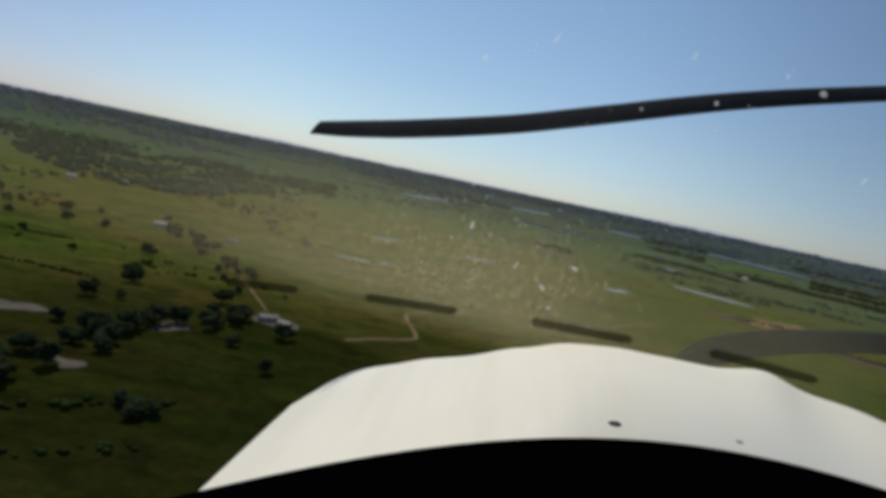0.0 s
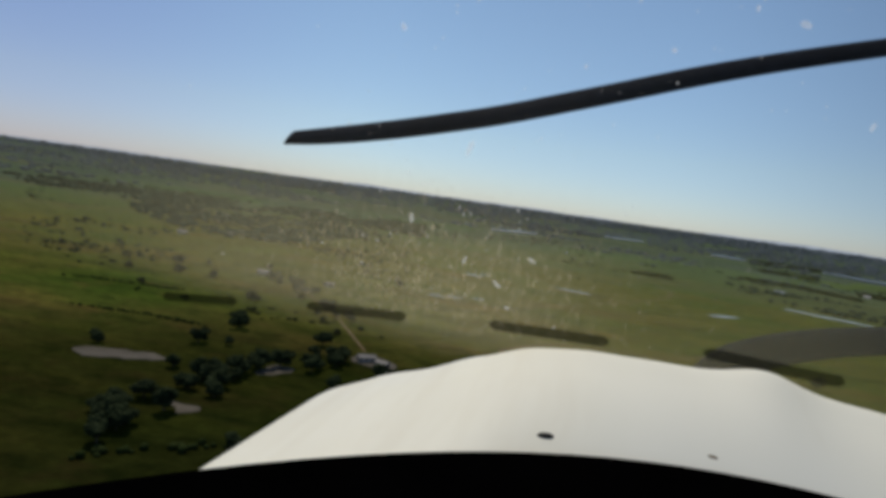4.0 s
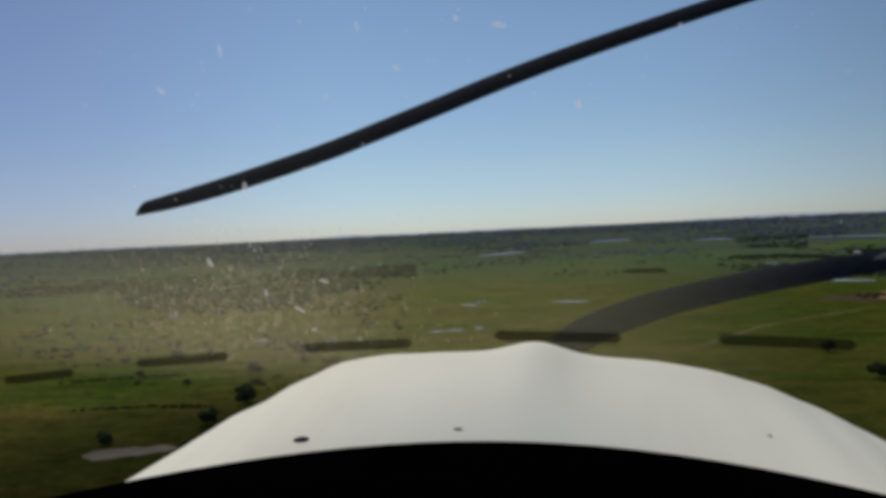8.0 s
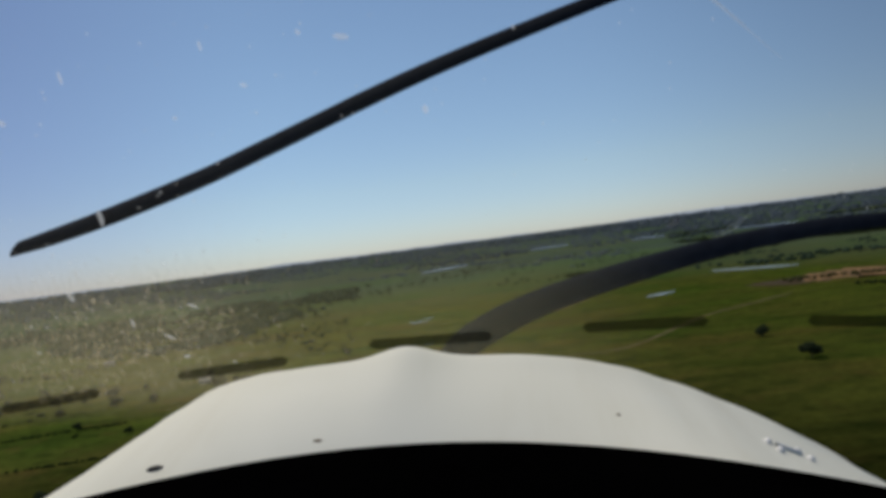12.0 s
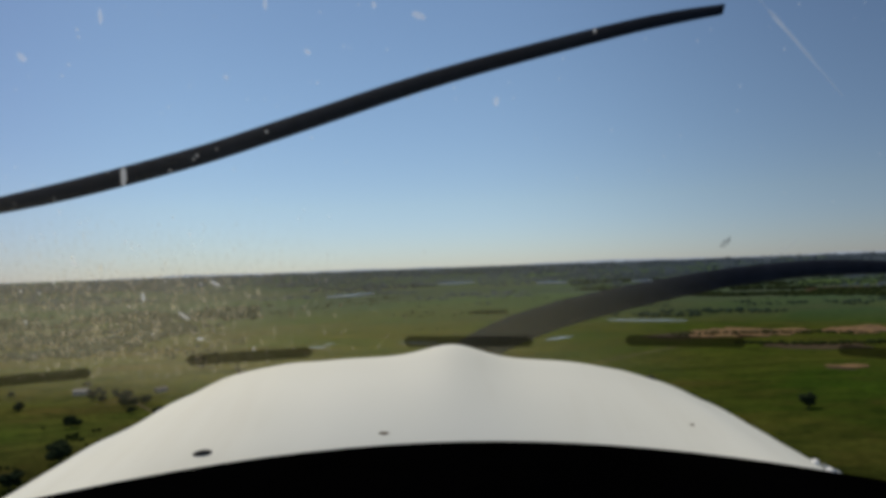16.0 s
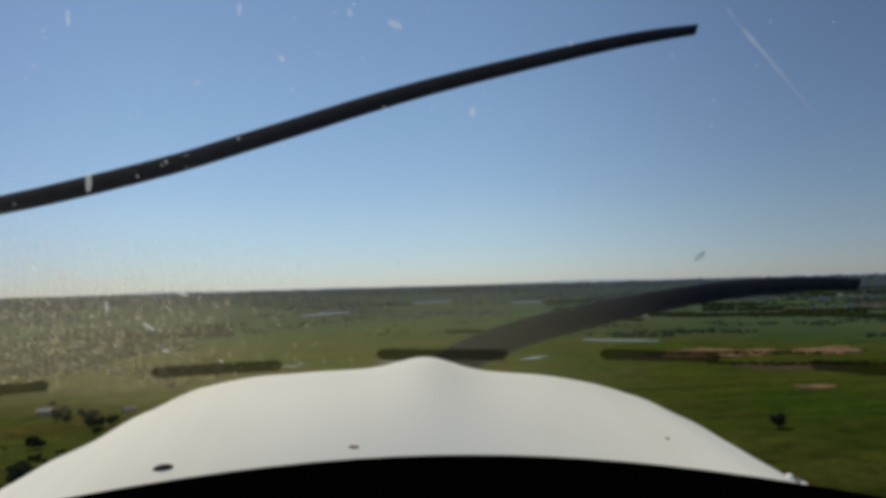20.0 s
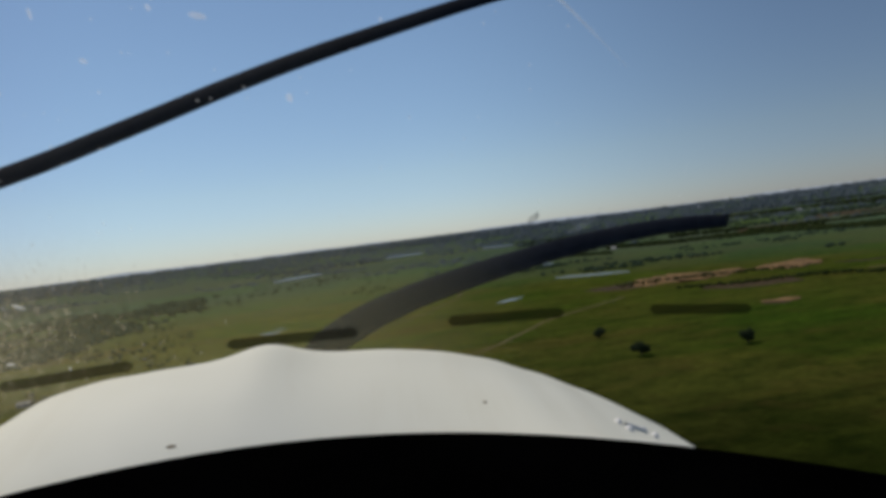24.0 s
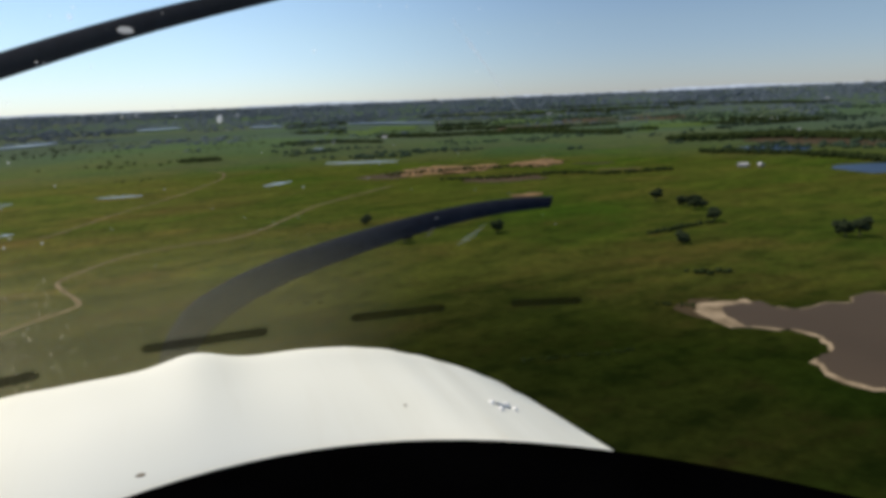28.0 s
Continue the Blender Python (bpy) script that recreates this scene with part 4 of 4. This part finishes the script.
bmesh.ops.recalc_face_normals(bm, faces=bm.faces)
part("glareshield", bm, GLARE, aircraft, "matt black glareshield", smooth=True)


# windscreen
def screen_y(x, z):
    return 1.10 - 0.05 * (x - MID) ** 2 - 0.35 * z


SEAT = PATH[16]                  # the pilot's usual eye point and line of sight
TO_NOSE = turned(*STAND).inverted()
SEAT_EYE = TO_NOSE @ Vector(SEAT[1:4])
SEAT_VIEW = (TO_NOSE @ turned(*SEAT[4:])).to_3x3()


def on_screen(rx, rz):
    """Where a line of sight from the seat, by its slopes, meets the windscreen."""
    d = SEAT_VIEW @ Vector((rx, 1.0, rz))
    d /= d.y
    y = 1.0
    for _ in range(40):
        p = SEAT_EYE + d * (y - SEAT_EYE.y)
        y = screen_y(p.x, p.z)
    return SEAT_EYE + d * (y - SEAT_EYE.y)


bm = bmesh.new()
rows = []
for j in range(29):
    z = -0.45 + 1.75 * j / 28
    rows.append([bm.verts.new((x, screen_y(x, z), z)) for x in [-1.8 + 3.6 * k / 40 for k in range(41)]])
for a, b in zip(rows, rows[1:]):
    for k in range(40):
        bm.faces.new((a[k], a[k + 1], b[k + 1], b[k]))
screen = part("windscreen", bm, SCREEN, aircraft, "clear acrylic windscreen with streaky dust and a painted glare veil", smooth=True)
screen.visible_shadow = False


def strip(a, b, half):
    """A rounded dark strip along the windscreen's foot, standing in for a dash slot's reflection."""
    bm = bmesh.new()
    n = 24
    lens = math.hypot(b[0] - a[0], b[1] - a[1])
    ux, uz = (b[0] - a[0]) / lens, (b[1] - a[1]) / lens
    up, down = [], []
    for k in range(n + 1):
        s = lens * k / n
        edge = min(s, lens - s)
        h = half * math.sqrt(max(0.0, 1 - (1 - min(1, edge / half)) ** 2)) if edge < half else half
        h = max(h, half * 0.2)
        for out, sign in ((up, 1), (down, -1)):
            out.append(bm.verts.new(on_screen(a[0] + ux * s - uz * h * sign, a[1] + uz * s + ux * h * sign) + Vector((0, -0.003, 0))))
    for k in range(n):
        bm.faces.new((down[k], down[k + 1], up[k + 1], up[k]))
    ob = part("slot_reflection", bm, SLOT, screen, "dark strip painted as a dash slot reflection")
    ob.visible_shadow = False


for a, b in (((-1.020, -0.250), (-0.860, -0.228)), ((-0.722, -0.207), (-0.534, -0.188)), ((-0.391, -0.170), (-0.198, -0.157)), ((-0.060, -0.141), (0.137, -0.141)),
             ((0.276, -0.139), (0.461, -0.143)), ((0.600, -0.153), (0.770, -0.168))):
    strip(a, b, 0.0082)


def fleck(verts, faces, rx, rz, w, h, lean=0.0, off=-0.004, relief=1.0):
    base = len(verts)
    for k in range(7):
        a = 6.2832 * k / 7
        r = random.uniform(0.7, 1.15)
        dx, dz = math.cos(a) * w * r * 1.25, math.sin(a) * h * r * 1.25
        q = on_screen(rx + dx * math.cos(lean) - dz * math.sin(lean), rz + dx * math.sin(lean) + dz * math.cos(lean))
        verts.append((q.x, q.y + off + (0.9 * dx - 0.9 * dz) * relief, q.z))
    faces.append(tuple(range(base, base + 7)))


def build_flecks():
    random.seed(4)
    verts, faces = [], []
    for x, z, w, h, lean in ((-0.038, 0.354, 0.0150, 0.0050, 0.35), (-0.206, 0.298, 0.0050, 0.0040, 0.0), (0.081, 0.222, 0.0050, 0.0060, 0.0), (-0.485, 0.108, 0.0040, 0.0130, -0.5),
                             (-0.345, -0.053, 0.0085, 0.0030, -0.5), (-0.392, -0.103, 0.0090, 0.0030, -0.7), (-0.368, -0.137, 0.0050, 0.0035, 0.0), (-0.105, 0.370, 0.0040, 0.0040, 0.0),
                             (-0.520, 0.352, 0.0030, 0.0100, -0.4), (-0.330, 0.260, 0.0040, 0.0030, 0.3), (-0.270, 0.372, 0.0030, 0.0070, -0.3), (-0.640, 0.290, 0.0050, 0.0050, 0.2),
                             (0.230, 0.330, 0.0030, 0.0030, 0.0), (-0.455, -0.075, 0.0030, 0.0090, -0.4), (-0.560, -0.020, 0.0035, 0.0100, 0.1)):
        fleck(verts, faces, x, z, w * 0.8, h * 0.8, lean)
    for _ in range(110):
        r = random.uniform(0.0006, 0.0016)
        fleck(verts, faces, random.uniform(-0.8, 0.7), random.uniform(0.0, 0.42), r, r)
    for _ in range(60):
        r = random.uniform(0.0005, 0.0013)
        fleck(verts, faces, min(0.05, random.gauss(-0.52, 0.16)), random.gauss(0.0, 0.07), r, r * random.uniform(1.0, 2.4), 0.1)
    ob = raw("residue", verts, faces, SPECK, screen)
    tagged(ob, "pale dried insect marks", kind="stuff")
    ob.visible_shadow = False
    verts, faces = [], []
    for _ in range(1700):
        x, z = random.gauss(-0.50, 0.16), random.gauss(-0.095, 0.06)
        r = random.choice((0.0004, 0.0005, 0.0006, 0.0008, 0.0011))
        if -0.20 < z < 0.05:
            fleck(verts, faces, x, z, r, r * random.uniform(1.2, 3.6))
    ob = raw("dust", verts, faces, GRAIN, screen)
    tagged(ob, "fine pale dust grains", kind="stuff")
    ob.visible_shadow = False
    # dried rain runs: tapering ribbons
    verts, faces = [], []
    for a, b, wide in (((0.494, 0.362), (0.606, 0.232), 0.0050), ((0.500, 0.352), (0.560, 0.290), 0.0030), ((0.470, 0.392), (0.500, 0.352), 0.0026)):
        base = len(verts)
        steps = 14
        for k in range(steps + 1):
            f = k / steps
            w = wide * (0.12 + (1 - f) ** 1.6) * random.uniform(0.6, 1.2) * min(1.0, 0.3 + 5 * f)
            for side in (-1, 1):
                q = on_screen(a[0] + (b[0] - a[0]) * f + 0.75 * w * side, a[1] + (b[1] - a[1]) * f + 0.65 * w * side)
                verts.append((q.x, q.y - 0.004, q.z))
        faces += [(base + 2 * k, base + 2 * k + 1, base + 2 * k + 3, base + 2 * k + 2) for k in range(steps)]
    ob = raw("rain_run", verts, faces, BLOOM, screen)
    tagged(ob, "faint pale dried rain runs", kind="stuff")
    ob.visible_shadow = False
    # a pale hooked smear low on the far side
    bm = bmesh.new()
    rows = []
    for f, w in ((0.0, 0.001), (0.2, 0.0035), (0.45, 0.006), (0.6, 0.0045), (0.8, 0.003), (1.0, 0.001)):
        x, z = 0.510 + 0.062 * f, 0.150 + 0.036 * f ** 1.5
        rows.append([bm.verts.new((x - 0.4 * w * s, screen_y(x, z + w * s) - 0.004, z + w * s)) for s in (-1, 1)])
    for p, q in zip(rows, rows[1:]):
        bm.faces.new((p[0], p[1], q[1], q[0]))
    ob = part("wiped_smear", bm, WIPE, screen, "pale wiped smear")
    ob.visible_shadow = False
    verts, faces = [], []
    fleck(verts, faces, 0.427, 0.008, 0.0135, 0.0045, 0.45)
    fleck(verts, faces, 0.434, 0.014, 0.0070, 0.0030, 0.9)
    ob = raw("smear", verts, faces, FLY, screen)
    ob["label"] = "dark grey insect smear"
    ob.visible_shadow = False


build_flecks()


# propeller: its two blades, bowed as they sweep past
def blade(root, line, thick):
    """A bowed blade along stations (across, up, chord), with a lens-shaped section."""
    stations = []
    for i in range(len(line) - 1):
        p0, p1, p2, p3 = (Vector(line[min(len(line) - 1, max(0, i + k))]) for k in (-1, 0, 1, 2))
        for j in range(5):
            t = j / 5
            stations.append(0.5 * ((2 * p1) + (p2 - p0) * t + (2 * p0 - 5 * p1 + 4 * p2 - p3) * t * t + (3 * p1 - p0 - 3 * p2 + p3) * t ** 3))
    stations.append(Vector(line[-1]))
    bm = bmesh.new()
    rows = []
    for i, (x, z, chord) in enumerate(stations):
        a, b = stations[max(i - 1, 0)], stations[min(i + 1, len(stations) - 1)]
        along = Vector((b.x - a.x, 0, b.y - a.y)).normalized()
        across = Vector((-along.z, 0, along.x))
        depth = thick * (1 - 0.6 * i / len(stations))
        row = []
        for k in range(12):
            turn = 6.2832 * k / 12
            q = Vector((x, NOSE_Y, z)) + across * math.cos(turn) * chord / 2 + Vector((0, math.sin(turn) * depth + math.cos(turn) * chord * 0.20, 0))
            if i in (0, len(stations) - 1):
                q += along * 0.012 * math.cos(turn)
            row.append(bm.verts.new(q))
        rows.append(row)
    for a, b in zip(rows, rows[1:]):
        for k in range(12):
            bm.faces.new((a[k], a[(k + 1) % 12], b[(k + 1) % 12], b[k]))
    bm.faces.new(rows[0])
    bm.faces.new(rows[-1])
    bmesh.ops.recalc_face_normals(bm, faces=bm.faces)
    part("blade", bm, BLADE, root, "curved matt black blade", smooth=True)


def build_propeller():
    hub = Vector((MID, NOSE_Y, -0.31))
    root = new("propeller")
    root.parent = aircraft
    root["label"] = "black two-blade propeller"
    blade(root, ((-0.030, -0.300, 0.066), (-0.020, -0.180, 0.070), (0.005, -0.080, 0.072), (0.040, -0.022, 0.074), (0.078, 0.011, 0.074), (0.155, 0.051, 0.070), (0.225, 0.078, 0.066),
                 (0.293, 0.100, 0.062), (0.435, 0.136, 0.057), (0.580, 0.167, 0.051), (0.730, 0.193, 0.046), (0.883, 0.210, 0.042), (1.000, 0.215, 0.038), (1.079, 0.215, 0.034)), 0.014)
    blade(root, ((-1.090, 0.322, 0.040), (-1.000, 0.342, 0.050), (-0.860, 0.378, 0.056), (-0.710, 0.422, 0.058), (-0.560, 0.470, 0.058), (-0.420, 0.522, 0.058), (-0.280, 0.575, 0.057),
                 (-0.150, 0.625, 0.056), (-0.020, 0.672, 0.054), (0.110, 0.715, 0.052), (0.240, 0.755, 0.050), (0.380, 0.797, 0.048), (0.500, 0.831, 0.046), (0.620, 0.860, 0.043), (0.720, 0.880, 0.036)), 0.012)
    bm = bmesh.new()
    bmesh.ops.create_cone(bm, cap_ends=True, segments=24, radius1=0.09, radius2=0.07, depth=0.12)
    bmesh.ops.transform(bm, matrix=Matrix.Translation(hub) @ Matrix.Rotation(radians(-90), 4, "X"), verts=bm.verts)
    part("hub", bm, STEEL, root)


build_propeller()
